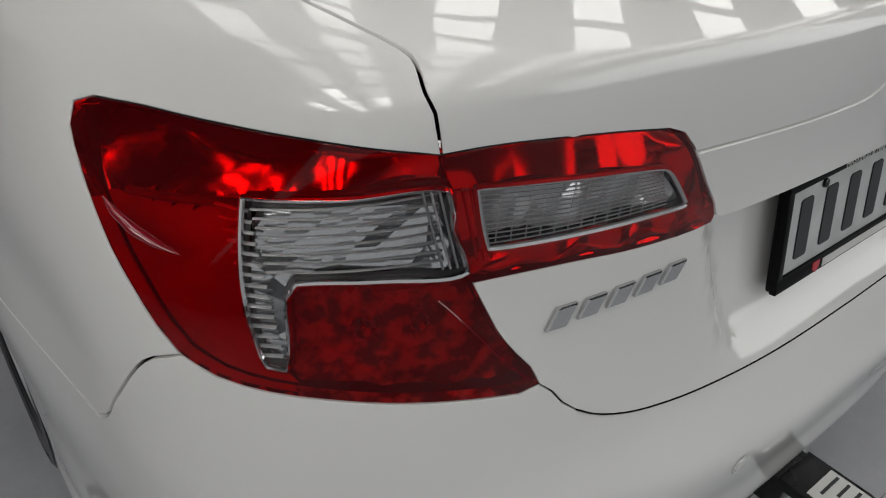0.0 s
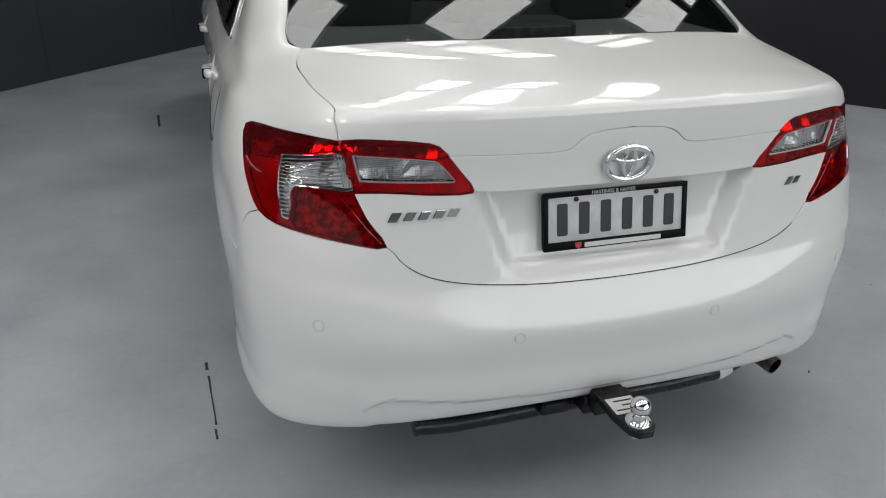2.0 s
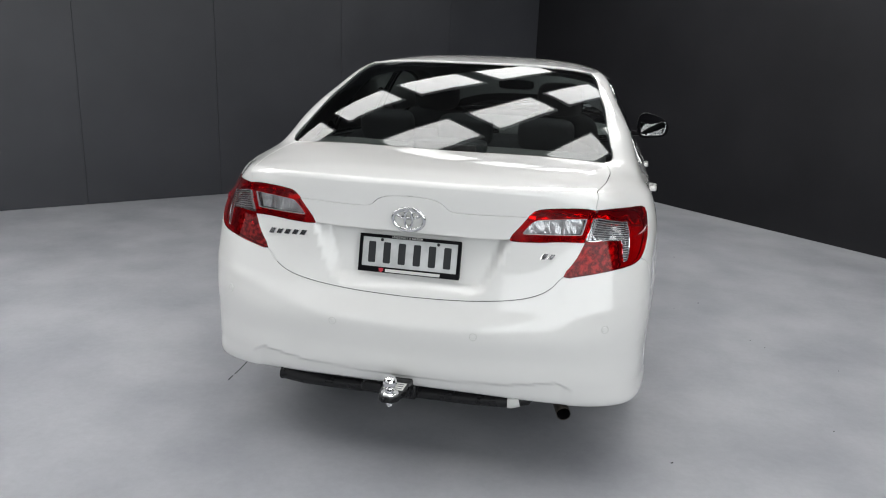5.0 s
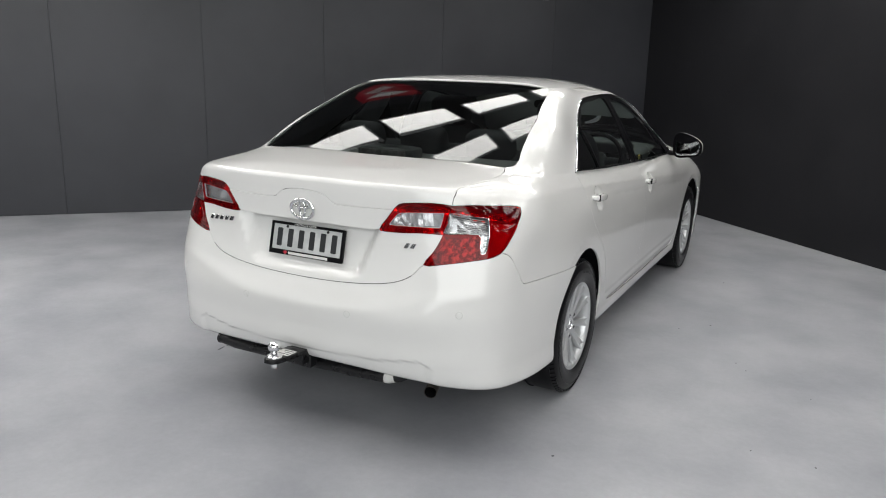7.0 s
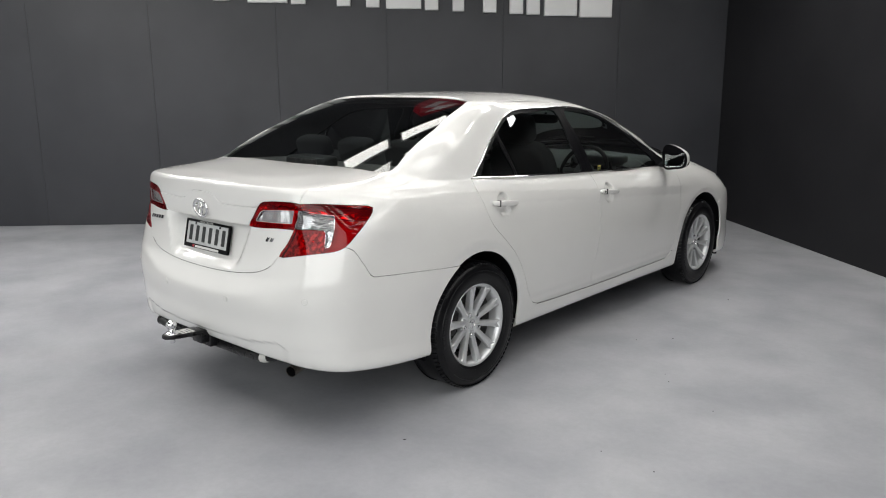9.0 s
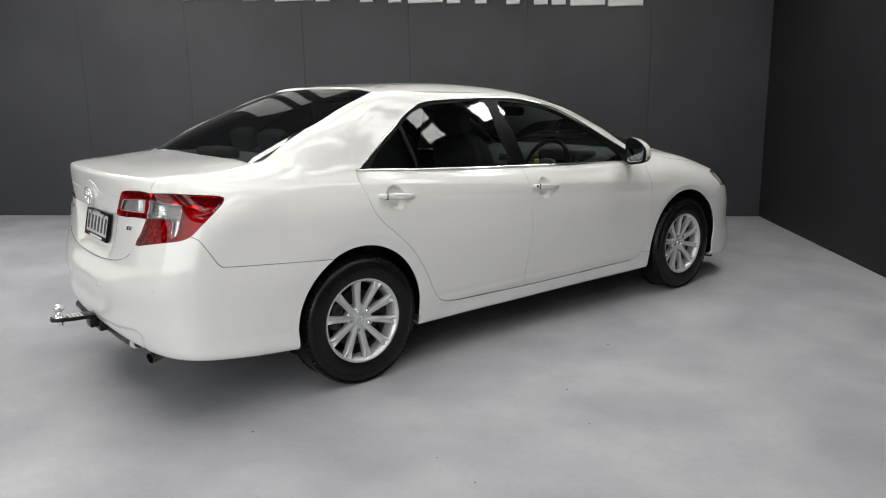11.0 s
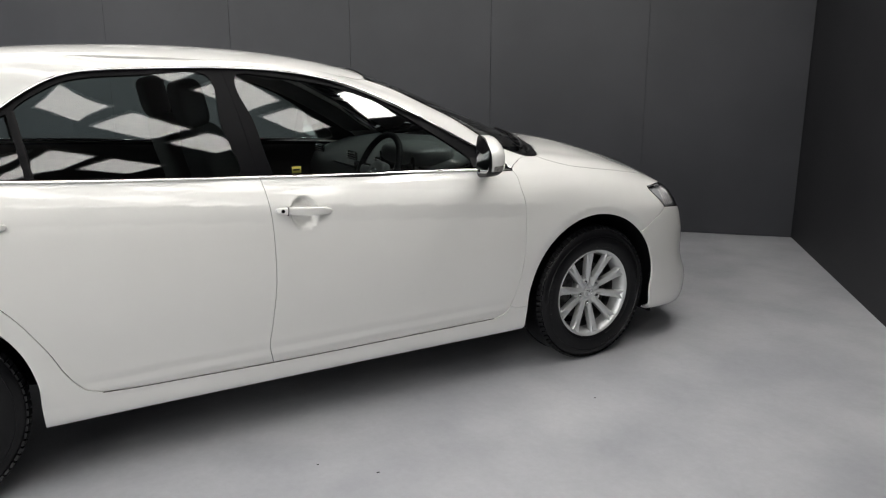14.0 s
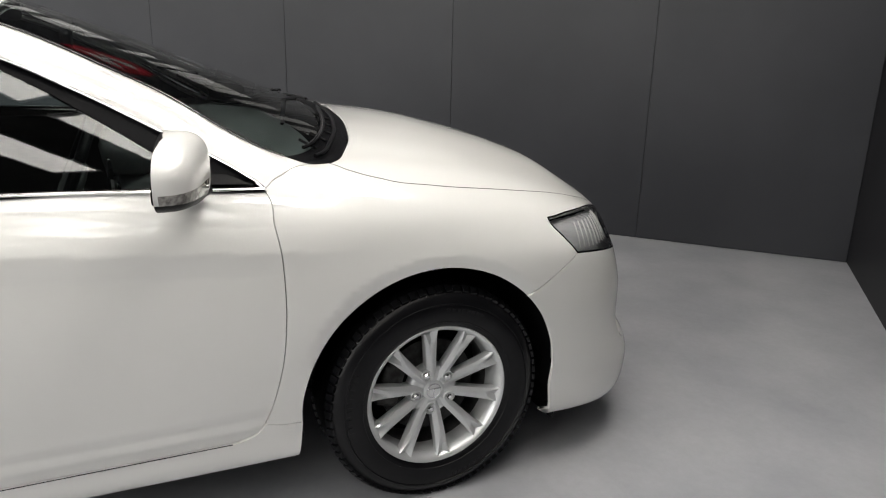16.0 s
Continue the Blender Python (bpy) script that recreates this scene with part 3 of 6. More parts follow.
arch_rear = path_on([sp(-1.768, .27)] + arch(-1.392, .34, .368, .382, 188, -5) + [sp(-1.015, .23)], (1.0, 2.2, 0.2, 6))
arch_front = path_on([sp(.978, .222)] + arch(1.376, .345, .392, .385, 186, -8) + [sp(1.772, .21)], (3.4, 4.5, 0.2, 6))
rear_door_edge = path_on([sp(-1.352, 1.085), sp(-1.357, 1.06), sp(-1.34, .98), sp(-1.308, .888), sp(-1.25, .815), sp(-1.176, .749), sp(-1.11, .685), sp(-1.06, .626), sp(-.99, .515), sp(-.932, .403), (None, -.89, .35), sp(-.834, .325)], SIDE)
door_low = path_on([sp(-.834, .325), sp(-.70, .318), sp(-.225, .307), sp(.30, .303), sp(.80, .303)], SIDE)
front_door_edge = path_on([sp(.80, .303), sp(.857, .318), sp(.885, .35), sp(.913, .423), sp(.938, .53), sp(.948, .634), sp(.950, .72), sp(.945, .819), sp(.935, .90), sp(.924, .968)], SIDE)
door_mid = path_on([sp(-.223, 1.02), sp(-.212, .93), sp(-.205, .849), sp(-.204, .74), sp(-.207, .62), sp(-.225, .47), sp(-.238, .384), sp(-.225, .307)], SIDE)
belt = path_on([sp(-1.352, 1.085), sp(-1.25, 1.078), sp(-.98, 1.061), sp(-.6, 1.039), sp(-.223, 1.02), sp(.2, 1.0), sp(.6, .985), sp(.924, .968)], SIDE)
dlo_top = path_on([sp(-1.352, 1.085), sp(-1.30, 1.112), sp(-1.20, 1.178), sp(-1.068, 1.263), sp(-.96, 1.333), sp(-.882, 1.375), sp(-.82, 1.395), sp(-.762, 1.404), sp(-.6, 1.411), sp(-.29, 1.412), sp(-.1, 1.402), sp(.10, 1.372), sp(.235, 1.336), sp(.39, 1.272), sp(.545, 1.194), sp(.70, 1.108), sp(.80, 1.052), sp(.883, 1.0), sp(.924, .968)], (0.9, 4.4, 6.5, 12.8))
dlo_top[0], dlo_top[-1] = belt[0], belt[-1]
fender_sill = path_on([sp(.885, .35), sp(.93, .338), sp(.99, .335)], SIDE)
bumper_front_side = path_on([sp(1.652, .614), sp(1.70, .640), sp(1.746, .668), sp(1.80, .70), sp(1.832, .722)], (3.9, 4.7, 2, 7))
head_low = path_on([(.885, 1.832, .722), (.87, 1.90, .715), (.84, 1.995, .708), (.79, 2.075, .70), (.70, 2.16, .69), (.60, 2.225, .685)], NOSE)
head_up = path_on([(.60, 2.225, .685), (.585, 2.19, .74), (.60, 2.12, .79), (.66, 2.04, .812), (.72, 1.965, .82), (.796, 1.849, .825), (.840, 1.752, .828)], NOSE)
head_back = path_on([(.840, 1.752, .828), (.858, 1.755, .815), (.872, 1.79, .77), (.885, 1.832, .722)], NOSE)
hood_side = path_on([(.735, 1.118, 1.006), (.756, 1.166, .990), (.782, 1.27, .960), (.789, 1.40, .938), (.782, 1.50, .922), (.755, 1.667, .897), (.70, 1.85, .858), (.64, 1.99, .830), (.60, 2.075, .812)], NOSE)
fender_nose = path_on([(.60, 2.075, .812), (.605, 2.105, .795)], NOSE)
fender_cowl = path_on([(.735, 1.118, 1.006), (.755, 1.03, 1.01), (.785, .97, .99), (.818, .924, .968)], (3.3, 9, 7, 11))
fender_pillar = path_on([(.722, 1.0, 1.034), (.765, .965, 1.005)], (3.3, 9, 7, 11))
hood_nose = path_on([(.60, 2.075, .812), (.45, 2.19, .79), (.25, 2.245, .785), (0, 2.26, .785)], NOSE)
cowl_low = path_on([(.735, 1.118, 1.006), (.65, 1.185, 1.025), (.50, 1.245, 1.045), (.30, 1.285, 1.065), (0, 1.30, 1.075)], (3.6, 9, 8, 10.8))
ws_low = path_on([(.722, 1.0, 1.034), (.62, 1.115, 1.05), (.48, 1.165, 1.07), (.30, 1.20, 1.085), (0, 1.215, 1.098)], (3.6, 9, 9, 11))
cowl_end = path_on([(.735, 1.118, 1.006), (.745, 1.06, 1.015), (.722, 1.0, 1.034)], (3.5, 9, 8, 11))
ws_side = path_on([(.722, 1.0, 1.034), (.675, .82, 1.13), (.62, .62, 1.245), (.575, .44, 1.335), (.55, .345, 1.375)], (3.5, 9, 9, 13))
ws_top = path_on([(.55, .345, 1.375), (.45, .365, 1.395), (.25, .375, 1.412), (0, .38, 1.416)], (3.5, 9, 11, 13))
rw_side = path_on([(.655, -1.835, 1.14), (.685, -1.79, 1.155), (.667, -1.66, 1.235), (.645, -1.50, 1.315), (.61, -1.30, 1.40), (.572, -1.12, 1.452), (.55, -1.07, 1.462)], (0, 1.25, 8, 13))
rw_top = path_on([(.55, -1.07, 1.448), (.48, -1.06, 1.455), (.25, -1.04, 1.467), (0, -1.035, 1.47)], (0, 1.25, 11, 13))
roof_rear = path_on([(.55, -1.07, 1.448), (.565, -1.02, 1.45), (.578, -.92, 1.452), (.58, -.75, 1.447), (.58, -.3, 1.435), (.577, .0, 1.418), (.57, .2, 1.395), (.55, .345, 1.375)], (0, 5, 11.6, 13.6))
garnish_top = path_on([rp(.414, 1.019), rp(.345, 1.018), rp(.25, 1.016), rp(.165, 1.017), rp(.140, 1.024), rp(.120, 1.042), rp(.092, 1.055), rp(.05, 1.061), rp(0, 1.063)], (0, .55, 5, 7.6))
garnish_low = path_on([rp(.366, .936), rp(.30, .933), rp(.2, .932), rp(0, .932)], (0, .55, 5, 7.6))
glass_front = path_on([sp(-.165, 1.027), sp(.2, 1.010), sp(.55, .995), sp(.72, .988), sp(.70, 1.045), sp(.54, 1.155), sp(.385, 1.248), sp(.235, 1.312), sp(.10, 1.348), sp(-.1, 1.380), sp(-.235, 1.386), sp(-.205, 1.22), sp(-.165, 1.027)], (1.5, 4.6, 6.5, 12.8))
glass_rear = path_on([sp(-.955, 1.068), sp(-.6, 1.050), sp(-.315, 1.034), sp(-.33, 1.20), sp(-.352, 1.390), sp(-.6, 1.390), sp(-.75, 1.384), sp(-.84, 1.368), sp(-.93, 1.325), sp(-.983, 1.288), sp(-.968, 1.17), sp(-.955, 1.068)], (1.0, 4.0, 6.5, 12.8))
glass_quarter = path_on([sp(-1.29, 1.088), sp(-1.1, 1.077), sp(-.985, 1.070), sp(-.998, 1.17), sp(-1.013, 1.268), sp(-1.10, 1.215), sp(-1.20, 1.150), sp(-1.29, 1.088)], (0.9, 3.0, 6.5, 12.6))
clear_outer = path_on([(.756, -2.211, .999), (.704, -2.274, 1.012), (.641, -2.318, 1.020), (.634, -2.319, .985), (.620, -2.326, .944), (.686, -2.294, .942), (.738, -2.258, .938), (.746, -2.257, .927), (.752, -2.268, .897), (.758, -2.272, .866), (.770, -2.262, .868), (.774, -2.250, .890), (.769, -2.226, .948), (.756, -2.211, .999)], REAR, 0.008)
clear_inner = path_on([(.622, -2.329, 1.020), (.617, -2.331, 1.0205), (.541, -2.356, 1.017), (.452, -2.374, 1.009), (.437, -2.375, 1.001), (.404, -2.371, .964), (.403, -2.370, .960), (.408, -2.370, .9585), (.44, -2.366, .9590), (.50, -2.357, .9600), (.56, -2.343, .9610), (.600, -2.330, .9620), (.606, -2.329, .9630), (.622, -2.329, 1.020)], REAR, 0.006)
fuel_door = path_on([sp(y, z) for y, z in ((-1.50, 1.020), (-1.60, 1.015), (-1.635, .99), (-1.655, .93), (-1.66, .875), (-1.63, .85), (-1.54, .84), (-1.44, .845), (-1.415, .88), (-1.40, .95), (-1.41, 1.0), (-1.44, 1.02), (-1.50, 1.02))], SIDE)


def meet(runs, near=0.022, by=0.012):
    """Lets runs that end close together end in one point, and lengthens the others, so that they cross the seam they end on."""
    runs = [np.array(r, float) for r in runs]
    ends = [(i, k) for i, r in enumerate(runs) for k in (0, -1) if np.linalg.norm(r[0] - r[-1]) > 1e-9]
    done = set()
    for i, k in ends:
        if (i, k) in done:
            continue
        pals = [(j, m) for j, m in ends if (j, m) not in done and np.linalg.norm(runs[j][m] - runs[i][k]) < near]
        if len(pals) > 1:
            spot = np.mean([runs[j][m] for j, m in pals], axis=0)
            for j, m in pals:
                runs[j][m] = spot
                done.add((j, m))
    for i, k in ends:
        if (i, k) not in done:
            r = runs[i]
            d = r[k] - r[1 if k == 0 else -2]
            tip = r[k] + d / np.linalg.norm(d) * by
            runs[i] = np.vstack([[tip], r]) if k == 0 else np.vstack([r, [tip]])
    return runs


def arch_drop(run):
    """An arch edge led straight down to the shell's lower border."""
    return np.vstack([[run[0][0], 0.0], run, [run[-1][0], 0.0]])


arch_rear, arch_front = arch_drop(arch_rear), arch_drop(arch_front)
SEAMS = meet([lamp_top, lamp_out, lamp_low, lamp_tip, lamp_lid, lamp_join, inner_top, inner_in, inner_low, lid_top, lid_front, lid_low, bumper_side, arch_rear, arch_front,
              rear_door_edge, door_low, front_door_edge, door_mid, belt, dlo_top, fender_sill, bumper_front_side, head_low, head_up, head_back, hood_side, hood_nose, cowl_low,
              ws_low, cowl_end, ws_side, ws_top, rw_side, rw_top, roof_rear, garnish_top, garnish_low, glass_front, glass_rear, glass_quarter, fender_nose, fender_cowl, fender_pillar, clear_outer, clear_inner])
SEEDS = {
    "tail_lamp_outer": (.81, -2.16, .95), "tail_lamp_inner": (.52, -2.36, 1.036), "tail_clear_outer": (.70, -2.28, .98), "tail_clear_inner": (.52, -2.36, .985), "headlamp": (.78, 2.0, .76),
    "front_door_glass": (.70, .2, 1.2), "rear_door_glass": (.70, -.6, 1.2), "quarter_glass": (.74, -1.08, 1.15), "window_surround": (.70, -.28, 1.25),
    "windscreen": (.3, .8, 1.26), "cowl": (.3, 1.25, 1.06), "rear_window": (.3, -1.45, 1.3), "lid_garnish": (.2, -2.39, .98), "trunk_lid": (.3, -2.0, 1.13),
    "lid_lower": (.3, -2.4, .80), "rear_bumper": (.5, -2.45, .5), "rear_door": (.9, -.6, .6), "front_door": (.9, .4, .6), "fender": (.9, 1.2, .80), "front_bumper": (.75, 2.2, .5),
    "hood": (.3, 1.7, 1.0), "roof": (.3, -.4, 1.46), "body_side": (.86, -1.7, .95), "hole_rear": (.9, -1.4, .45), "hole_front": (.91, 1.4, .45),
}
SEED_BOX = {"windscreen": (3.5, 9, 9, 13), "rear_window": (0, 1.3, 9, 13), "roof": (0, 9, 12.2, 14)}


def plan_mesh():
    """Triangles of the half shell's flat plan, cut along all seams, each with the name of its panel."""
    from mathutils import geometry
    s_lines = np.concatenate([np.arange(0, 1.20, 0.0165), np.arange(1.20, 3.6, 0.024), np.arange(3.6, S_END - 0.01, 0.019), [S_END]])
    # finer steps across the hollows behind the door handles
    for y in (-1.165, -.08):
        s_lines = np.concatenate([s_lines, np.interp(np.arange(y - .085, y + .085, .008), CAGE[6, :, 1], S_KNOTS)])
    s_lines = np.sort(s_lines)
    s_lines = s_lines[np.concatenate([[True], np.diff(s_lines) > .003])]
    s_lines[-1] = S_END
    v_lines = [0.0]
    for r in range(ROWS_N - 1):
        n = max(2, math.ceil(ROW_LENGTHS[r] / (0.014 if r < 9 else 0.024)))
        v_lines += [r + (k + 1) / n for k in range(n)]
    w_lines = w_of(np.array(v_lines))
    gs, gw = np.meshgrid(s_lines, w_lines)
    pts = np.column_stack([gs.ravel(), gw.ravel()])
    fixed, edges = [], []
    for run in SEAMS:
        run = np.array(run, float)
        run[:, 0], run[:, 1] = np.clip(run[:, 0], 0, S_END), np.clip(run[:, 1], 0, W_KNOTS[-1])
        keep = [0] + [i for i in range(1, len(run)) if np.linalg.norm(run[i] - run[i - 1]) > 1e-5]
        run = run[keep]
        base = len(fixed)
        fixed += list(run)
        edges += [(base + i, base + i + 1) for i in range(len(run) - 1)]
    fixed = np.array(fixed)
    cells = {}
    for x, y in fixed:
        cells.setdefault((int(x / 0.01), int(y / 0.01)), []).append((x, y))

    def lone(p):
        cx, cy = int(p[0] / 0.01), int(p[1] / 0.01)
        return all((p[0] - a) ** 2 + (p[1] - b) ** 2 > 0.0065 ** 2 for i in (-1, 0, 1) for j in (-1, 0, 1) for a, b in cells.get((cx + i, cy + j), ()))

    border = (pts[:, 0] < 1e-6) | (pts[:, 0] > S_END - 1e-6) | (pts[:, 1] < 1e-6) | (pts[:, 1] > W_KNOTS[-1] - 1e-6)
    pts = np.array([p for p, edge in zip(pts, border) if edge or lone(p)])
    every = np.vstack([fixed, pts])
    vs, es, fs, _, oe, _ = geometry.delaunay_2d_cdt([Vector(p) for p in every], edges, [], 0, 1e-6)
    vs = np.array([(v[0], v[1]) for v in vs])
    walls = {tuple(sorted(e)) for e, o in zip(es, oe) if len(o)}
    tris = [tuple(f) for f in fs]
    by_edge = {}
    for i, f in enumerate(tris):
        for a, b in zip(f, f[1:] + f[:1]):
            by_edge.setdefault((min(a, b), max(a, b)), []).append(i)
    mid = np.array([vs[list(f)].mean(axis=0) for f in tris])
    name_of = [None] * len(tris)
    for name, place in SEEDS.items():
        s, v = place_on_shell(place, SEED_BOX.get(name, (0, 99, 0, 99)))
        start = int(((mid - (s, w_of(v))) ** 2).sum(axis=1).argmin())
        if name_of[start]:
            print("seed of", name, "falls into", name_of[start])
            continue
        name_of[start] = name
        todo = [start]
        while todo:
            f = tris[todo.pop()]
            for a, b in zip(f, f[1:] + f[:1]):
                e = (min(a, b), max(a, b))
                if e in walls:
                    continue
                for j in by_edge[e]:
                    if name_of[j] is None:
                        name_of[j] = name
                        todo.append(j)
    # slivers left between two runs join the panel beside them
    for again in range(4):
        for i, f in enumerate(tris):
            if name_of[i] is None:
                near = [name_of[j] for a, b in zip(f, f[1:] + f[:1]) for j in by_edge[(min(a, b), max(a, b))] if name_of[j] and not name_of[j].startswith("hole")]
                if near:
                    name_of[i] = max(set(near), key=lambda n: (near.count(n), n))
    return vs, tris, name_of


def smooth01(x):
    x = np.clip(x, 0, 1)
    return x * x * (3 - 2 * x)


def shoulder(y, z):
    """The crease that runs along the doors under the handles' height, fading out on the wings."""
    line = .905 - .085 * y
    return -.0070 * np.clip(1 - np.abs(z - line) / .060, 0, 1) * smooth01((y + 1.85) / .45) * smooth01((1.25 - y) / .4)


def dent(name, p):
    """Pressed shapes of a panel: metres inward, and the direction of inward."""
    ax, y, z = np.abs(p[:, 0]), p[:, 1], p[:, 2]
    d, way = np.zeros(len(p)), np.array([-1.0, 0, 0])
    if name in ("lid_lower", "trunk_lid"):
        way = np.array([0, 1.0, 0])
        if name == "lid_lower":
            half = np.interp(z, [.735, .76, .93], [.285, .305, .372])
            depth = np.interp(z, [.722, .752, .80, .93], [0, .027, .034, .046])
            d = depth * smooth01((half - ax) / .055)
    elif name == "lid_garnish":
        way = np.array([0, 1.0, 0])
        d = -.002 * np.ones(len(p))
    elif name == "rear_bumper":
        way = np.array([0, 1.0, 0])
        low = np.interp(ax, [0, .36, .56, .63], [.408, .414, .436, .40])
        d = .008 * smooth01((low - z) / .012) * smooth01((.625 - ax) / .045) * (y < -2.2)
        fold = np.interp(ax, [0, .20, .36, .47, .60, .70, .76, .84], [.602, .608, .628, .657, .690, .703, .713, .725])
        d = d - .0030 * np.exp(-((z - fold) / .030) ** 2) * smooth01((-y - 2.0) / .2)
    elif name in ("rear_door", "front_door"):
        cy, cz = (-1.165, .936) if name == "rear_door" else (-.08, .884)
        q = ((y - cy) / .056) ** 2 + ((z - cz) / .060) ** 2
        d = .028 * smooth01((1.12 - q) / .6)
        d = d + .006 * smooth01((.40 - z) / .05) - .004 * np.exp(-((z - .345) / .018) ** 2)
        d = d + shoulder(y, z)
    elif name in ("body_side", "fender"):
        d = shoulder(y, z)
        for cy, cz, edge, start in ((-1.392, .34, .375, .440), (1.376, .345, .389, .424)):
            r = np.hypot(y - cy, z - cz)
            d = d + .008 * np.clip((start - r) / (start - edge), 0, 1.1) * smooth01((z - .42) / .18)
    elif name in ("front_door_glass", "rear_door_glass", "quarter_glass"):
        d = .004 * np.ones(len(p))
    elif name == "window_surround":
        d = .001 * np.ones(len(p))
    elif name == "front_bumper":
        way = np.array([0, -1.0, 0])
        d = .05 * smooth01((.52 - z) / .03) * smooth01((z - .36) / .04) * smooth01((ax - .60) / .04) * smooth01((.80 - ax) / .03) * (y > 1.9)
    return d, way


PLAN, TRIS, NAMES = plan_mesh()
PANES = {"rear_window": 2, "windscreen": 2, "front_door_glass": 0, "rear_door_glass": 0, "quarter_glass": 0, "window_surround": 0, "roof": 2}
PANE_FITS = {}


def pane_terms(p, axis, long=False):
    """Terms of an even, gently bowed sheet."""
    if axis == 2:
        x2, y = p[:, 0] ** 2, p[:, 1]
        return np.column_stack([np.ones(len(p)), y, y * y, x2, x2 * y, x2 * x2] + ([y ** 3, y ** 4, x2 * y * y, x2 ** 3] if long else []))
    y, z = p[:, 1], p[:, 2]
    return np.column_stack([np.ones(len(p)), y, z, y * y, y * z, z * z])


def edge_height(run):
    p = shell(run[:, 0], v_of(run[:, 1]))
    order = np.argsort(p[:, 1])
    return p[order, 1], p[order, 2]


BELT_EDGE, TOP_EDGE = edge_height(belt), edge_height(dlo_top)


def bulge(y, z):
    """How far the side glass bows out between belt and roof."""
    low, top = np.interp(y, *BELT_EDGE), np.interp(y, *TOP_EDGE)
    return .72 * np.clip((z - low) * (top - z), 0, None)


def pane_run(points, out):
    """Points on the bowed side glass, lifted by out."""
    q = np.array([(0, y, z) for y, z in points], float)
    q[:, 0] = pane_terms(q, 0) @ PANE_FITS["side"] + bulge(q[:, 1], q[:, 2]) + out
    return q


def shaped(name, s, w):
    p = shell(s, v_of(w))
    if name in PANES:
        axis = PANES[name]
        key = "side" if axis == 0 else name
        if key not in PANE_FITS:
            if key == "roof":
                inside = np.array(sorted({i for f, n in zip(TRIS, NAMES) if n == "roof" for i in f}))
                q = PLAN[inside]
            else:
                q = np.vstack({"side": [belt, dlo_top], "rear_window": [lid_front, rw_side, rw_top], "windscreen": [ws_low, ws_side, ws_top]}[key])
            rim = shell(q[:, 0], v_of(q[:, 1]))
            PANE_FITS[key] = np.linalg.lstsq(pane_terms(rim, axis, key == "roof"), rim[:, axis], rcond=None)[0]
        p[:, axis] = pane_terms(p, axis, key == "roof") @ PANE_FITS[key]
        if key == "side":
            p[:, 0] += bulge(p[:, 1], p[:, 2])
    if name == "trunk_lid":
        if "lid" not in PANE_FITS:
            inside = np.array(sorted({i for f, n in zip(TRIS, NAMES) if n == "trunk_lid" for i in f}))
            q = shell(PLAN[inside, 0], v_of(PLAN[inside, 1]))
            q = q[q[:, 1] > -2.27]
            PANE_FITS["lid"] = np.linalg.lstsq(pane_terms(q, 2), q[:, 2], rcond=None)[0]
        flat = pane_terms(p, 2) @ PANE_FITS["lid"]
        p[:, 2] += (flat - p[:, 2]) * smooth01((p[:, 1] + 2.32) / .14) * smooth01((np.interp(p[:, 1], [-2.3, -1.9], [.645, .68]) - np.abs(p[:, 0])) / .09)
    d, way = dent(name, p)
    return p + d[:, None] * way


def normals_at(name, s, w, e=0.002):
    a = shaped(name, s + e, w) - shaped(name, s - e, w)
    b = shaped(name, s, np.minimum(w + e, W_KNOTS[-1])) - shaped(name, s, np.maximum(w - e, 0))
    n = np.cross(a, b)
    return n / (np.linalg.norm(n, axis=1)[:, None] + 1e-12)


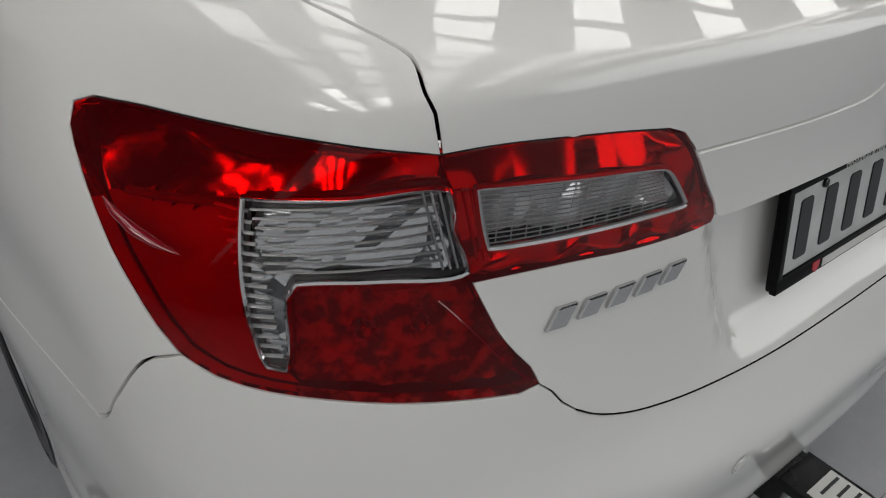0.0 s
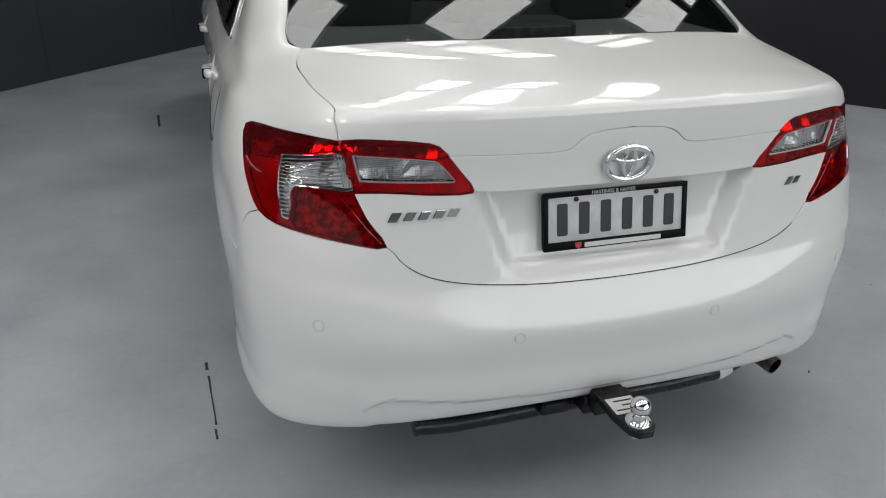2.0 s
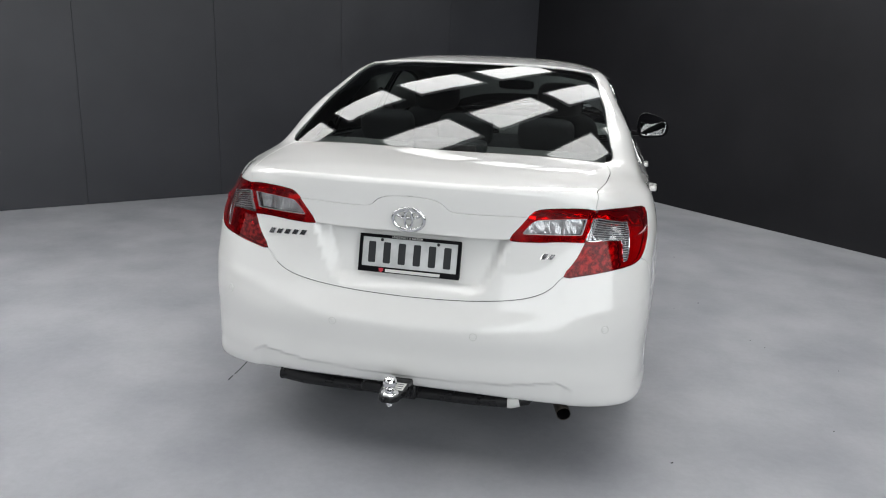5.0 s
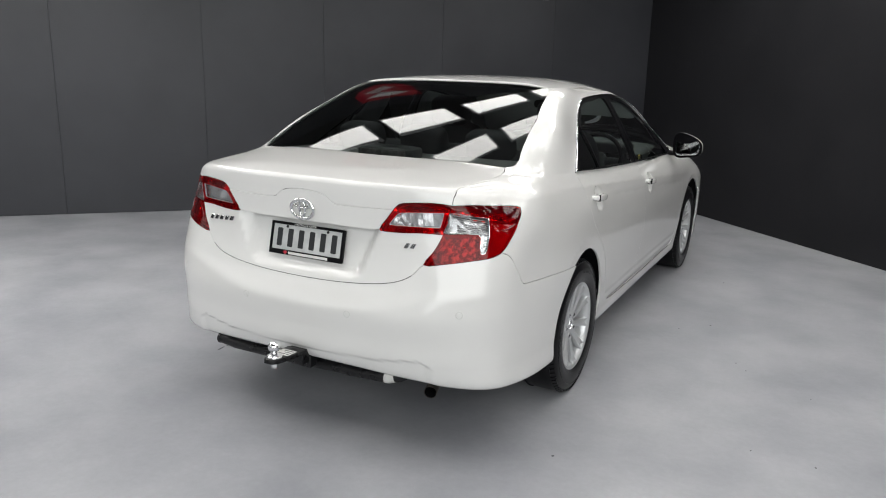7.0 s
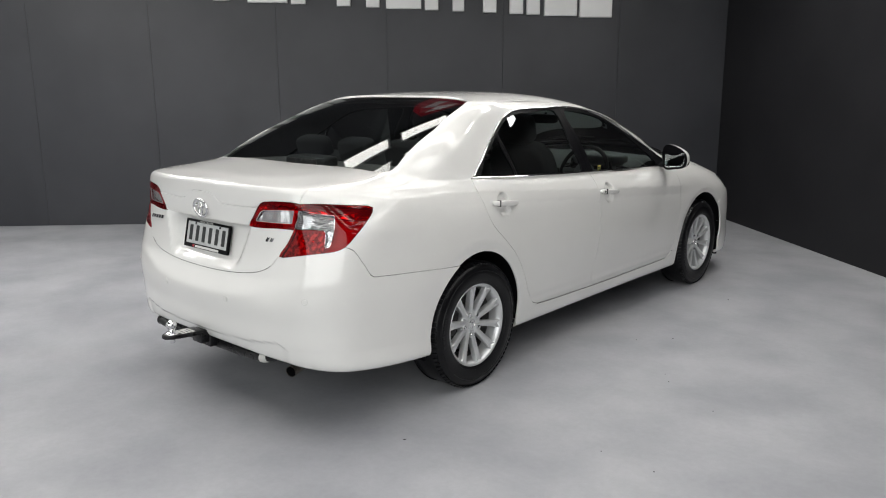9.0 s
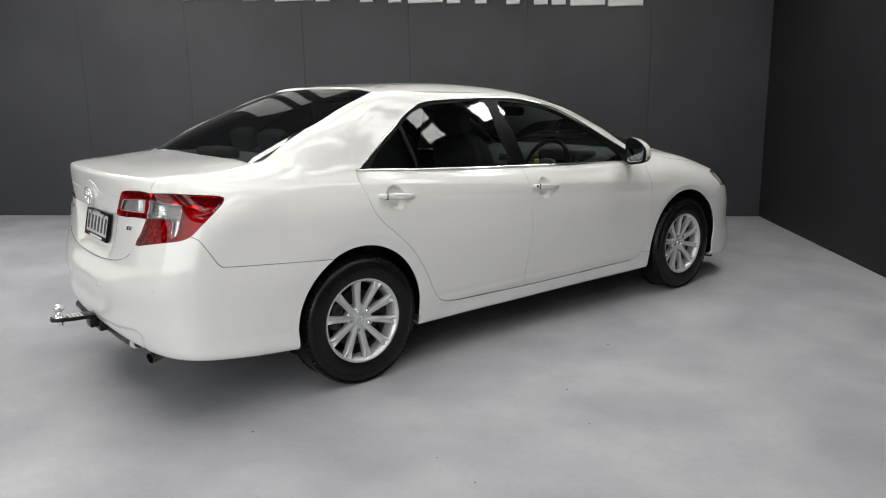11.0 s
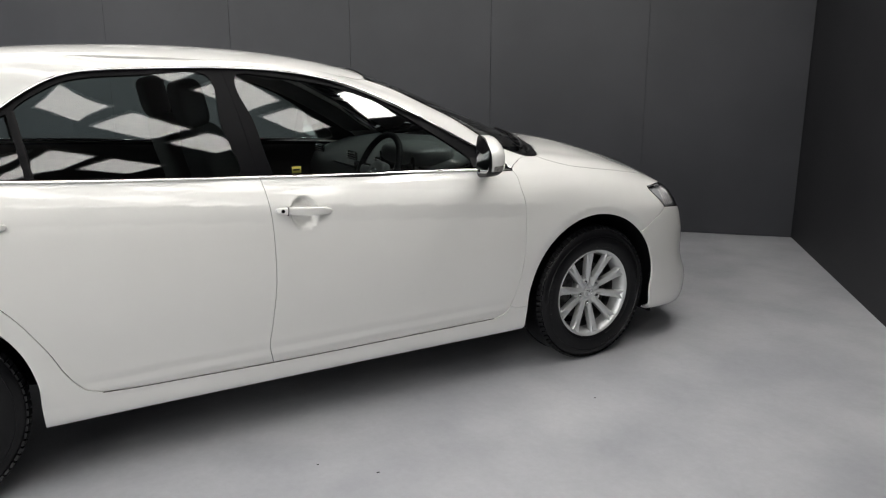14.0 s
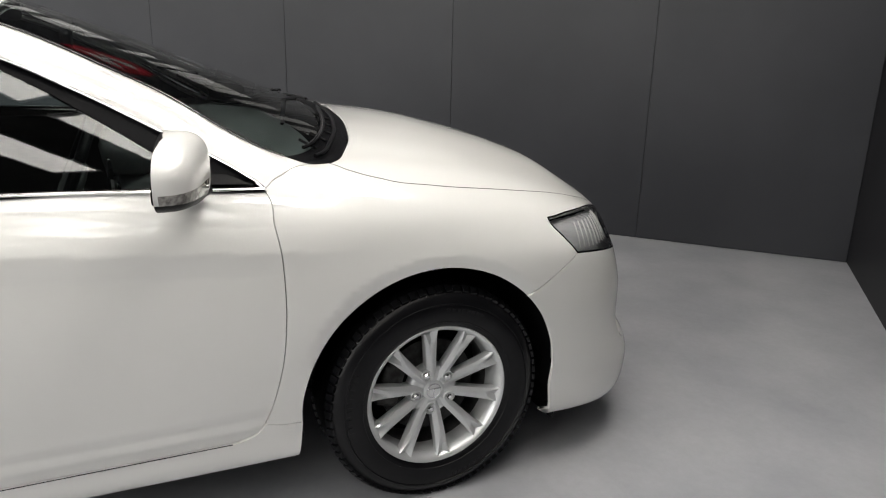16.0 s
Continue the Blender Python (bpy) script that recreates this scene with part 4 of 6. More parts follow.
def panel(name, both, gap=0.0021, lip=0.012, inset=0.0):
    """Vertices, faces and normals of one panel, with its edges drawn back by the gap and turned inward. both: joined with its mirror image over the middle."""
    faces = [f for f, n in zip(TRIS, NAMES) if n == name and not (name == "front_bumper" and PLAN[list(f), 1].mean() < w_of(.8))]
    used = sorted({i for f in faces for i in f})
    at = {u: k for k, u in enumerate(used)}
    faces = [tuple(at[i] for i in f) for f in faces]
    plan = PLAN[used]
    s, w = plan[:, 0], plan[:, 1]
    p, n = shaped(name, s, w), normals_at(name, s, w)
    if inset:
        p = p - n * inset
    count = {}
    for f in faces:
        for a, b in zip(f, f[1:] + f[:1]):
            count[(a, b)] = count.get((a, b), 0) + 1
    rim = [(a, b) for (a, b) in count if (b, a) not in count]
    middle = np.abs(p[:, 0]) < 2e-4
    p[middle, 0] = 0
    n[middle, 0] = 0
    rim = [(a, b) for a, b in rim if not (middle[a] and middle[b])]
    pull, hits = np.zeros_like(p), np.zeros(len(p))
    for a, b in rim:
        t = p[b] - p[a]
        t = t / (np.linalg.norm(t) + 1e-12)
        side = np.cross((n[a] + n[b]) / 2, t)
        for k in (a, b):
            pull[k] += side
            hits[k] += 1
    on = hits > 0
    length = np.linalg.norm(pull[on], axis=1)[:, None]
    p[on] = p[on] + pull[on] / (length + 1e-9) * gap
    p[middle, 0] = 0
    verts, norms, out = [*p], [*n], list(faces)
    if lip:
        turned = {}
        for k in np.where(on)[0]:
            for step, (inn, tilt) in enumerate(((0.0008, .7), (lip, 1.0))):
                turned[(k, step)] = len(verts)
                away = -pull[k] / (np.linalg.norm(pull[k]) + 1e-9)
                verts.append(p[k] - n[k] * inn + away * (0.0006 if step == 0 else 0.0002))
                norms.append(away * tilt + n[k] * (1 - tilt))
        for a, b in rim:
            out.append((b, a, turned[(a, 0)], turned[(b, 0)]))
            out.append((turned[(b, 0)], turned[(a, 0)], turned[(a, 1)], turned[(b, 1)]))
    verts, norms = np.array(verts), np.array(norms)
    if both:
        twin = np.arange(len(verts)) + len(verts)
        mid = np.abs(verts[:, 0]) < 1e-6
        twin[mid] = np.where(mid)[0]
        out += [tuple(int(twin[i]) for i in reversed(f)) for f in out]
        verts, norms = np.vstack([verts, verts * FLIP]), np.vstack([norms, norms * FLIP])
        live = sorted({i for f in out for i in f})
        back = {u: k for k, u in enumerate(live)}
        verts, norms, out = verts[live], norms[live], [tuple(back[i] for i in f) for f in out]
    return verts, norms, out


def panel_object(name, data, mat, parent, label="", mirror=False):
    verts, norms, faces = data
    if mirror:
        verts, norms, faces = verts * FLIP, norms * FLIP, [tuple(reversed(f)) for f in faces]
    me = bpy.data.meshes.new(name)
    me.from_pydata([tuple(v) for v in verts], [], [tuple(map(int, f)) for f in faces])
    me.polygons.foreach_set("use_smooth", [True] * len(me.polygons))
    me.normals_split_custom_set_from_vertices([tuple(v) for v in norms])
    me.materials.append(mat)
    ob = new(name, me)
    ob.parent = parent
    if label:
        ob["label"] = label
    return ob


car = tagged(empty("car"), "white four-door saloon car with silver alloy wheels and a tow bar", "car")
for name, title, mat, label in (("rear_bumper", "rear_bumper", PAINT, ""), ("trunk_lid", "boot_lid", PAINT, ""), ("lid_lower", "boot_lid_face", PAINT, ""), ("lid_garnish", "boot_garnish", PAINT, ""),
                                ("front_bumper", "front_bumper", PAINT, ""), ("hood", "bonnet", PAINT, ""), ("roof", "roof", PAINT, ""),
                                ("windscreen", "windscreen", GLASS, "tinted windscreen glass"), ("rear_window", "rear_window", DARK_GLASS, "dark tinted rear window glass"),
                                ("cowl", "cowl", BLACK_TRIM, "black plastic cowl below the windscreen")):
    glassy = name in ("windscreen", "rear_window")
    panel_object(title, panel(name, True, lip=0.0 if glassy else 0.012, gap=0.0 if glassy else 0.001 if name in ("lid_garnish", "lid_lower") else 0.0022), mat, car, label)
for name, title, mat, label in (("rear_door", "rear_door", PAINT, ""), ("front_door", "front_door", PAINT, ""), ("fender", "front_wing", PAINT, ""), ("body_side", "rear_wing", PAINT, ""), 
                                ("front_door_glass", "front_door_glass", GLASS, "tinted side window glass"), ("rear_door_glass", "rear_door_glass", GLASS, "tinted side window glass"),
                                ("quarter_glass", "quarter_glass", GLASS, "tinted quarter window glass"), ("window_surround", "window_surround", BLACK_TRIM, "black window surround and door pillar")):
    data = panel(name, False, lip=0.004 if "glass" in name else 0.012, gap=0.0 if "glass" in name else 0.0021 if "door" in name else 0.0019)
    for mirror in (False, True):
        panel_object(title, data, mat, car, label, mirror)
def liner():
    """A black skin behind the painted panels, seen only through the seams and the wheel openings."""
    ss, vv = np.meshgrid(np.linspace(0, S_END, 150), np.linspace(0.4, 8.4, 40))
    p = shell(ss, vv)
    e = 0.004
    n = np.cross(shell(ss + e, vv) - shell(ss - e, vv), shell(ss, vv + e) - shell(ss, vv - e))
    n /= np.linalg.norm(n, axis=1)[:, None] + 1e-12
    inward = np.where((p[:, 1] < -1.9) & (p[:, 2] > .78), .075, .034)
    q = p - n * inward[:, None]
    cols, keep = 150, []
    for r in range(39):
        for c in range(cols - 1):
            ids = (r * cols + c, r * cols + c + 1, (r + 1) * cols + c + 1, (r + 1) * cols + c)
            m = p[list(ids)].mean(axis=0)
            if all(math.hypot(m[1] - cy, m[2] - .33) > .43 or m[2] > .80 for cy in (-1.39, 1.376)):
                keep.append(ids)
    verts = np.vstack([q, q * FLIP])
    faces = keep + [tuple(i + len(q) for i in reversed(f)) for f in keep]
    me = bpy.data.meshes.new("inner_skin")
    me.from_pydata([tuple(v) for v in verts], [], faces)
    me.materials.append(UNDER)
    ob = new("inner_skin", me)
    ob.parent = car
    ob["label"] = "black inner body skin"


liner()


# ---- lamps ----
def pushed(data, depth, flat=True, mirror=False, name="housing", mat=None, parent=None, label="", keep=None):
    """A lamp's inner surface: its lens moved inward by a depth that may vary from point to point."""
    verts, norms, faces = data
    q = verts - norms * (depth(verts) if callable(depth) else depth)[..., None] if callable(depth) else verts - norms * depth
    if keep:
        faces = [f for f in faces if keep(verts[list(f)].mean(axis=0))]
        used = sorted({i for f in faces for i in f})
        at = {u: k for k, u in enumerate(used)}
        q, faces = q[used], [tuple(at[i] for i in f) for f in faces]
    if mirror:
        q, faces = q * FLIP, [tuple(reversed(f)) for f in faces]
    me = bpy.data.meshes.new(name)
    me.from_pydata([tuple(v) for v in q], [], [tuple(map(int, f)) for f in faces])
    me.polygons.foreach_set("use_smooth", [not flat] * len(me.polygons))
    me.materials.append(mat)
    ob = new(name, me)
    ob.parent = parent
    if label:
        ob["label"] = label
    return ob


def on_skin(wanted, box, inward=0.0):
    s, v = place_on_shell(wanted, box)
    e = 0.004
    p = shell([s], [v])[0]
    n = np.cross((shell([s + e], [v]) - shell([s - e], [v]))[0], (shell([s], [v + e]) - shell([s], [v - e]))[0])
    n = n / np.linalg.norm(n)
    return p - n * inward, n


def skin_run(points, box, inward):
    return np.array([on_skin(p, box, inward)[0] for p in points])


def plan_run(plan, outward=0.0):
    """A run of the plan as points in space, lifted off the shell."""
    s, v = plan[:, 0], v_of(plan[:, 1])
    e = 0.004
    p = shell(s, v)
    n = np.cross(shell(s + e, v) - shell(s - e, v), shell(s, np.minimum(v + e, ROWS_N - 1)) - shell(s, np.maximum(v - e, 0)))
    n /= np.linalg.norm(n, axis=1)[:, None] + 1e-12
    return p + n * outward


def strip(name, pts, radius, mat, parent, mirror, flat=1.0, sides=6, label=""):
    pts = pts * FLIP if mirror else pts
    return part(name, tube_bm([tuple(p) for p in pts], radius, sides, flat), mat, parent, label)


facet = np.random.RandomState(5)
DATA = {k: panel(k, False, lip=0.016 if "lamp" in k else 0.0, gap=0.0008 if "lamp" in k else 0.0) for k in ("tail_lamp_outer", "tail_lamp_inner", "tail_clear_outer", "tail_clear_inner", "headlamp")}
BARE = {k: panel(k, False, lip=0.0, gap=0.001) for k in DATA}
jitter = {k: facet.uniform(-1, 1, len(BARE[k][0])) for k in BARE}


def in_pocket(c):
    return c[2] < .930 and c[0] < .762


def in_band(c):
    return c[2] > np.interp(c[0], [.62, .70, .76, .83], [1.008, 1.003, .994, .975])


def band_depth(p):
    """Long flutes of the bright upper band."""
    line = np.interp(p[:, 0], [.62, .70, .76, .83], [1.008, 1.003, .994, .975])
    up = np.clip(p[:, 2] - line, 0, .05)
    return .020 + .40 * up + .0045 * np.sin(p[:, 0] * 95) * smooth01(up / .012)


rib_levels = np.linspace(.05, .95, 8)
outer_ribs = [skin_run([(x, None, z0 + (z1 - z0) * (.760 - x) / (.760 - .638)) for x in np.linspace(.758, .645 - .008 * f, 12)], REAR, .011)
              for f in rib_levels for z0, z1 in (((.993 - .052 * f), (1.018 - .068 * f)),)]
leg_ticks = [skin_run([(x, None, z) for x in (.7585, .766, .774)], REAR, .008) for z in np.linspace(.990, .876, 15)]
inner_ribs = [skin_run([(x, None, z0 + (z1 - z0) * (.63 - x) / .2) for x in np.linspace(.622, .440 - .022 * f, 12)], REAR, .012)
              for f in np.linspace(.06, .94, 12) for z0, z1 in (((1.017 - .058 * f), (1.004 - .046 * f)),)]


inner_cross = [skin_run([(x, None, z) for z in np.linspace(.958, 1.008 - .1 * max(0, .47 - x), 5)], REAR, .013) for x in np.linspace(.608, .435, 14)]


def tail_lamp(mirror):
    lens = panel_object("tail_lamp", DATA["tail_lamp_outer"], RED_LENS, car, "glossy red tail lamp with a clear ribbed window", mirror)
    panel_object("clear_lens", DATA["tail_clear_outer"], CLEAR_LENS, lens, "clear lamp window", mirror)
    pushed(BARE["tail_lamp_outer"], .020, False, mirror, "housing", LAMP_SHELL, lens, "dark red lamp shell behind the lens", lambda c: not in_pocket(c) and not in_band(c))
    pushed(BARE["tail_lamp_outer"], band_depth, False, mirror, "upper_reflector", LAMP_SILVER, lens, "fluted silver reflector behind the red lens", in_band)
    pushed(BARE["tail_lamp_outer"], lambda p: .030 + .0045 * jitter["tail_lamp_outer"], False, mirror, "lower_reflector", LAMP_POCKET, lens, "faceted dark reflector with painted glints behind the red lens", in_pocket)
    pushed(BARE["tail_clear_outer"], lambda p: .014 + .26 * np.clip(p[:, 2] - .935, 0, .1) + .010 * np.sin((p[:, 0] - .64) * 24) ** 2 + .0011 * jitter["tail_clear_outer"], True, mirror, "reflector", LAMP_CHROME, lens, "faceted chrome lamp reflector")
    for run in outer_ribs:
        strip("rib", run, .0016, LAMP_BRIGHT, lens, mirror, .6)
    for run in leg_ticks:
        strip("tick", run, .0022, LAMP_BRIGHT, lens, mirror, .6)
    rim = plan_run(SEAMS_BY["clear_outer"], -.004)
    strip("rim", rim, .0028, LAMP_SILVER, lens, mirror)
    strip("rim", plan_run(SEAMS_BY["clear_outer"], -.013), .004, LAMP_DARK, lens, mirror)
    strip("band_edge", skin_run([(x, None, float(np.interp(x, [.62, .70, .76, .83], [1.008, 1.003, .994, .975]))) for x in np.linspace(.645, .822, 12)], REAR, .0175), .0042, LAMP_DARK, lens, mirror, .8, 8, "dark edge under the upper reflector")
    strip("flange_edge", skin_run([(.645, None, .924), (.634, None, .911), (.622, None, .895), (.610, None, .879), (.598, None, .862), (.582, None, .843), (.566, None, .825)], REAR, -.0012), .0011, LAMP_FIN, lens, mirror, .7, 6, "raised edge of the lens flange")
    for k in range(4):
        x = .6385 + .0058 * k
        strip("flute", skin_run([(x - .017 * f, None, 1.018 - .070 * f) for f in np.linspace(0, 1, 5)], REAR, .006), .0016, LAMP_SMOKE if k % 2 else LAMP_BRIGHT, lens, mirror, .7)
    fin = [on_skin(q, REAR, -.001)[0] for q in ((.829, -2.112, .970), (.824, -2.128, .962), (.815, -2.148, .954), (.803, -2.166, .948), (.790, -2.182, .944))]
    fin = np.array(fin) * (FLIP if mirror else 1)
    part("aero_fin", tube_bm([tuple(q) for q in fin], [.0006, .0042, .0058, .0044, .0006], 10, .7), LAMP_FIN, lens, "small raised red fin on the lens")
    boot = panel_object("boot_lamp", DATA["tail_lamp_inner"], RED_LENS, car, "glossy red lamp on the boot lid with a clear window", mirror)
    panel_object("clear_lens", DATA["tail_clear_inner"], CLEAR_LENS, boot, "clear lamp window", mirror)
    pushed(BARE["tail_lamp_inner"], lambda p: .009 + .6 * np.clip(p[:, 2] - 1.018, 0, .05) + .003 * np.sin(p[:, 0] * 90), False, mirror, "housing", LAMP_SILVER, boot, "lamp housing behind the red lens")
    pushed(BARE["tail_clear_inner"], lambda p: .012 + .16 * np.clip(p[:, 2] - .950, 0, .1) + .016 * np.clip(1 - ((p[:, 0] - .575) / .05) ** 2, 0, 1) + .012 * np.clip(1 - ((p[:, 0] - .47) / .06) ** 2, 0, 1) + .0020 * jitter["tail_clear_inner"], True, mirror, "reflector", LAMP_FACET, boot, "faceted chrome lamp reflector")
    for run in inner_ribs:
        strip("rib", run, .0009, LAMP_BRIGHT, boot, mirror, .5)
    for run in inner_cross:
        strip("facet_edge", run, .0006, LAMP_SMOKE, boot, mirror)
    for k in range(3):
        x = .6285 - .0058 * k
        strip("flute", skin_run([(x - .017 * f, None, 1.018 - .066 * f) for f in np.linspace(0, 1, 5)], REAR, .006), .0016, LAMP_BRIGHT if k % 2 else LAMP_SMOKE, boot, mirror, .7)
    strip("rim", plan_run(SEAMS_BY["clear_inner"], -.004), .0026, LAMP_BRIGHT, boot, mirror)
    # bulb domes behind the lower red window
    for cx, cz, r in ((.70, .893, .011), (.655, .893, .010)):
        p, n = on_skin((cx, None, cz), REAR, .026)
        p = p * FLIP if mirror else p
        bm = bmesh.new()
        bmesh.ops.create_icosphere(bm, subdivisions=2, radius=r)
        part("bulb_dome", moved(bm, Matrix.Translation(p)), LAMP_SILVER, lens, smooth=False)


def headlamp(mirror):
    lens = panel_object("headlamp", DATA["headlamp"], CLEAR_LENS, car, "clear headlamp with a black edge and silver reflectors", mirror)
    pushed(BARE["headlamp"], lambda p: .010 + .13 * np.clip(p[:, 2] - .69, 0, .14) + .002 * jitter["headlamp"], True, mirror, "housing", LAMP_SMOKE, lens, "grey faceted headlamp housing")
    strip("rim", plan_run(np.vstack([SEAMS_BY["head_low"], SEAMS_BY["head_up"], SEAMS_BY["head_back"]]), -.002), .0034, GLOSS_BLACK, lens, mirror)
    for k in range(9):
        y = 1.86 + .022 * k
        run = skin_run([(None, y + .01 * f, .735 + .07 * f - .0015 * k) for f in np.linspace(0, 1, 6)], (3.9, 5.0, 3, 8), .014)
        strip("rib", run, .0026, LAMP_BRIGHT, lens, mirror, .6)


SEAMS_BY = {"clear_outer": clear_outer, "clear_inner": clear_inner, "head_low": head_low, "head_up": head_up, "head_back": head_back}
for mirror in (False, True):
    tail_lamp(mirror)
    headlamp(mirror)


# ---- wheels ----
TYRE_R = 0.332


def wheel(x, y, mirror):
    """A wheel with its tyre, ten-spoke alloy rim, brake disc and nuts; outward is +x before mirroring."""
    base = empty("wheel", pose(x, y, TYRE_R, 0, 0, 180 if mirror else 0))
    base.parent = car
    half = 0.1075
    prof = [(-.085, .205), (-.100, .225), (-half, .262), (-.104, .295), (-.092, .320), (-.075, .3285), (-.03, .3315), (.03, .3315), (.073, .327), (.091, .317), (.103, .295), (half, .262), (.104, .240), (.1005, .228), (.096, .2195), (.085, .212)]
    tyre = part("tyre", lathe_bm(prof, 96), RUBBER, base, "black rubber tyre with moulded side")
    # tread blocks on the shoulder
    blocks = bmesh.new()
    for k in range(76):
        a = 2 * math.pi * k / 76
        for sx in (-1, 1):
            b = box_bm(-.012, .012, -.0095, .0095, -.004, .004)
            moved(b, Matrix.Rotation(a, 4, "X") @ Matrix.Translation((sx * .083, 0, .3262)) @ Matrix.Rotation(sx * radians(28), 4, "Y"))
            me = bpy.data.meshes.new("t")
            b.to_mesh(me)
            b.free()
            blocks.from_mesh(me)
            bpy.data.meshes.remove(me)
    tagged(part("tread", blocks, RUBBER, base, smooth=False), kind="stuff")
    rim = [(.086, .2200), (.0945, .2190), (.0965, .2170), (.0955, .2130), (.0880, .2050), (.0780, .1995), (.066, .1960)]
    part("rim", lathe_bm(rim, 80), ALLOY, base, "silver painted alloy rim")
    part("inner_rim", lathe_bm([(.066, .1960), (.045, .1925), (.022, .1900)], 64), ALLOY, base)
    part("barrel", lathe_bm([(.022, .1900), (-.04, .188), (-.085, .200), (-.088, .214)], 64), BARREL, base, "inside of the rim, its shade painted dark")
    for k in range(10):
        a = 2 * math.pi * (k + .19) / 10
        bm = bmesh.new()
        rows = []
        for r, wd, top, low, mid, share in ((.030, .0130, .057, .022, .0015, .34), (.075, .0150, .066, .030, .0020, .34), (.120, .0165, .075, .040, .0020, .36), (.150, .0178, .081, .047, .0010, .42),
                                            (.166, .0188, .0845, .051, -.0015, .52), (.180, .0202, .0872, .055, -.0065, .66), (.194, .0222, .0895, .059, -.0120, .78), (.2060, .0250, .0900, .064, -.0150, .84)):
            ridge = wd * share
            rows.append([bm.verts.new((u, t, r)) for u, t in ((low, -wd * .92), (top - .015, -wd), (top - .005, -wd * .96), (top, -ridge), (top + mid, 0), (top, ridge), (top - .005, wd * .96), (top - .015, wd), (low, wd * .92))])
        for p, q in zip(rows, rows[1:]):
            for j in range(8):
                bm.faces.new((p[j], p[j + 1], q[j + 1], q[j]))
        bmesh.ops.recalc_face_normals(bm, faces=bm.faces)
        part("spoke", moved(bm, Matrix.Rotation(a, 4, "X")), ALLOY, base, smooth=False)
    part("hub", lathe_bm([(.02, .078), (.046, .078), (.055, .070), (.058, .055), (.057, .034), (.052, .034)], 48), ALLOY, base)
    part("centre_cap", lathe_bm([(.05, .033), (.058, .033), (.0605, .030), (.0615, .018), (.062, .0001)], 40), ALLOY, base, "silver centre cap with an oval emblem")
    part("cap_ring", lathe_bm([(.0605, .0200), (.0632, .0212), (.0632, .0228), (.0605, .0240)], 36), CHROME, base, "raised ring of the cap emblem")
    part("cap_bar", box_bm(.060, .0632, -.018, .018, .004, .0085, .001), CHROME, base)
    part("cap_bar", box_bm(.060, .0632, -.003, .003, -.019, .006, .001), CHROME, base)
    for k in range(5):
        a = 2 * math.pi * (k + .347) / 5
        nut = lathe_bm([(.045, .0135), (.050, .0125), (.050, .0105), (.066, .0098), (.069, .006), (.0695, .0001)], 6)
        part("wheel_nut", moved(nut, Matrix.Rotation(a, 4, "X") @ Matrix.Translation((0, 0, .0572))), CHROME, base, smooth=False)
        hole = lathe_bm([(.050, .0190), (.0635, .0185), (.0650, .0170), (.0640, .0155), (.050, .0150)], 20)
        part("nut_recess", moved(hole, Matrix.Rotation(a, 4, "X") @ Matrix.Translation((0, 0, .0572))), ALLOY, base)
        pit = lathe_bm([(.0515, .0152), (.0515, .0001)], 20)
        part("nut_seat", moved(pit, Matrix.Rotation(a, 4, "X") @ Matrix.Translation((0, 0, .0572))), UNDER, base)
    # moulded lettering on the tyre's side, as plain bars
    for start, count, size, pitch in ((171, 7, .024, 5.6), (72, 8, .013, 3.4), (-70, 7, .013, 3.6)):
        for k in range(count):
            a = radians(start - pitch * (k - count / 2))
            bar = box_bm(-.0012, .0012, -size * .36, size * .36, -size / 2, size / 2, .0006, 1)
            part("lettering_bar", moved(bar, Matrix.Rotation(a - math.pi / 2, 4, "X") @ Matrix.Translation((.1062, 0, .270)) @ Matrix.Rotation(radians(3), 4, "Y")), RUBBER, base, smooth=False)
    for u, r in ((.1045, .287), (.1015, .235)):
        part("side_ridge", lathe_bm([(u - .002, r - .003), (u + .0018, r - .001), (u + .0018, r + .001), (u - .002, r + .003)], 96), RUBBER, base)
    part("brake_disc", lathe_bm([(-.01, .02), (-.01, .146), (.012, .146), (.012, .085), (.02, .080), (.02, .02)], 48), DISC, base, "dark iron brake disc")
    cal = box_bm(-.05, .045, -.07, .07, .095, .165, .012)
    part("caliper", moved(cal, Matrix.Rotation(radians(75), 4, "X")), DISC, base, "dark brake caliper")
    part("barrel_back", lathe_bm([(-.06, .0001), (-.06, .19)], 40), UNDER, base)
    return base


for wy in (-1.3875, 1.3875):
    wheel(0.79, wy, False)
    wheel(-0.79, wy, True)
    for sx in (1, -1):
        bm = bmesh.new()
        pr = []
        for a in np.linspace(radians(-10), radians(190), 32):
            pr.append([bm.verts.new((sx * u, wy + r * math.cos(a), .335 + r * math.sin(a))) for u, r in ((np.interp(math.sin(a), [-.2, .17, .6], [.845, .860, .893]), .398), (.55, .405), (.55, .05))])
        for p, q in zip(pr, pr[1:]):
            for j in range(2):
                bm.faces.new((p[j], p[j + 1], q[j + 1], q[j]))
        part("wheel_well", bm, UNDER, car, "black wheel well lining")
        if wy > 0:
            part("air_guard", box_bm(*sorted((sx * .45, sx * .874)), 1.786, 1.800, .168, .36, .004), BLACK_TRIM, car, "black flap behind the bumper foot")


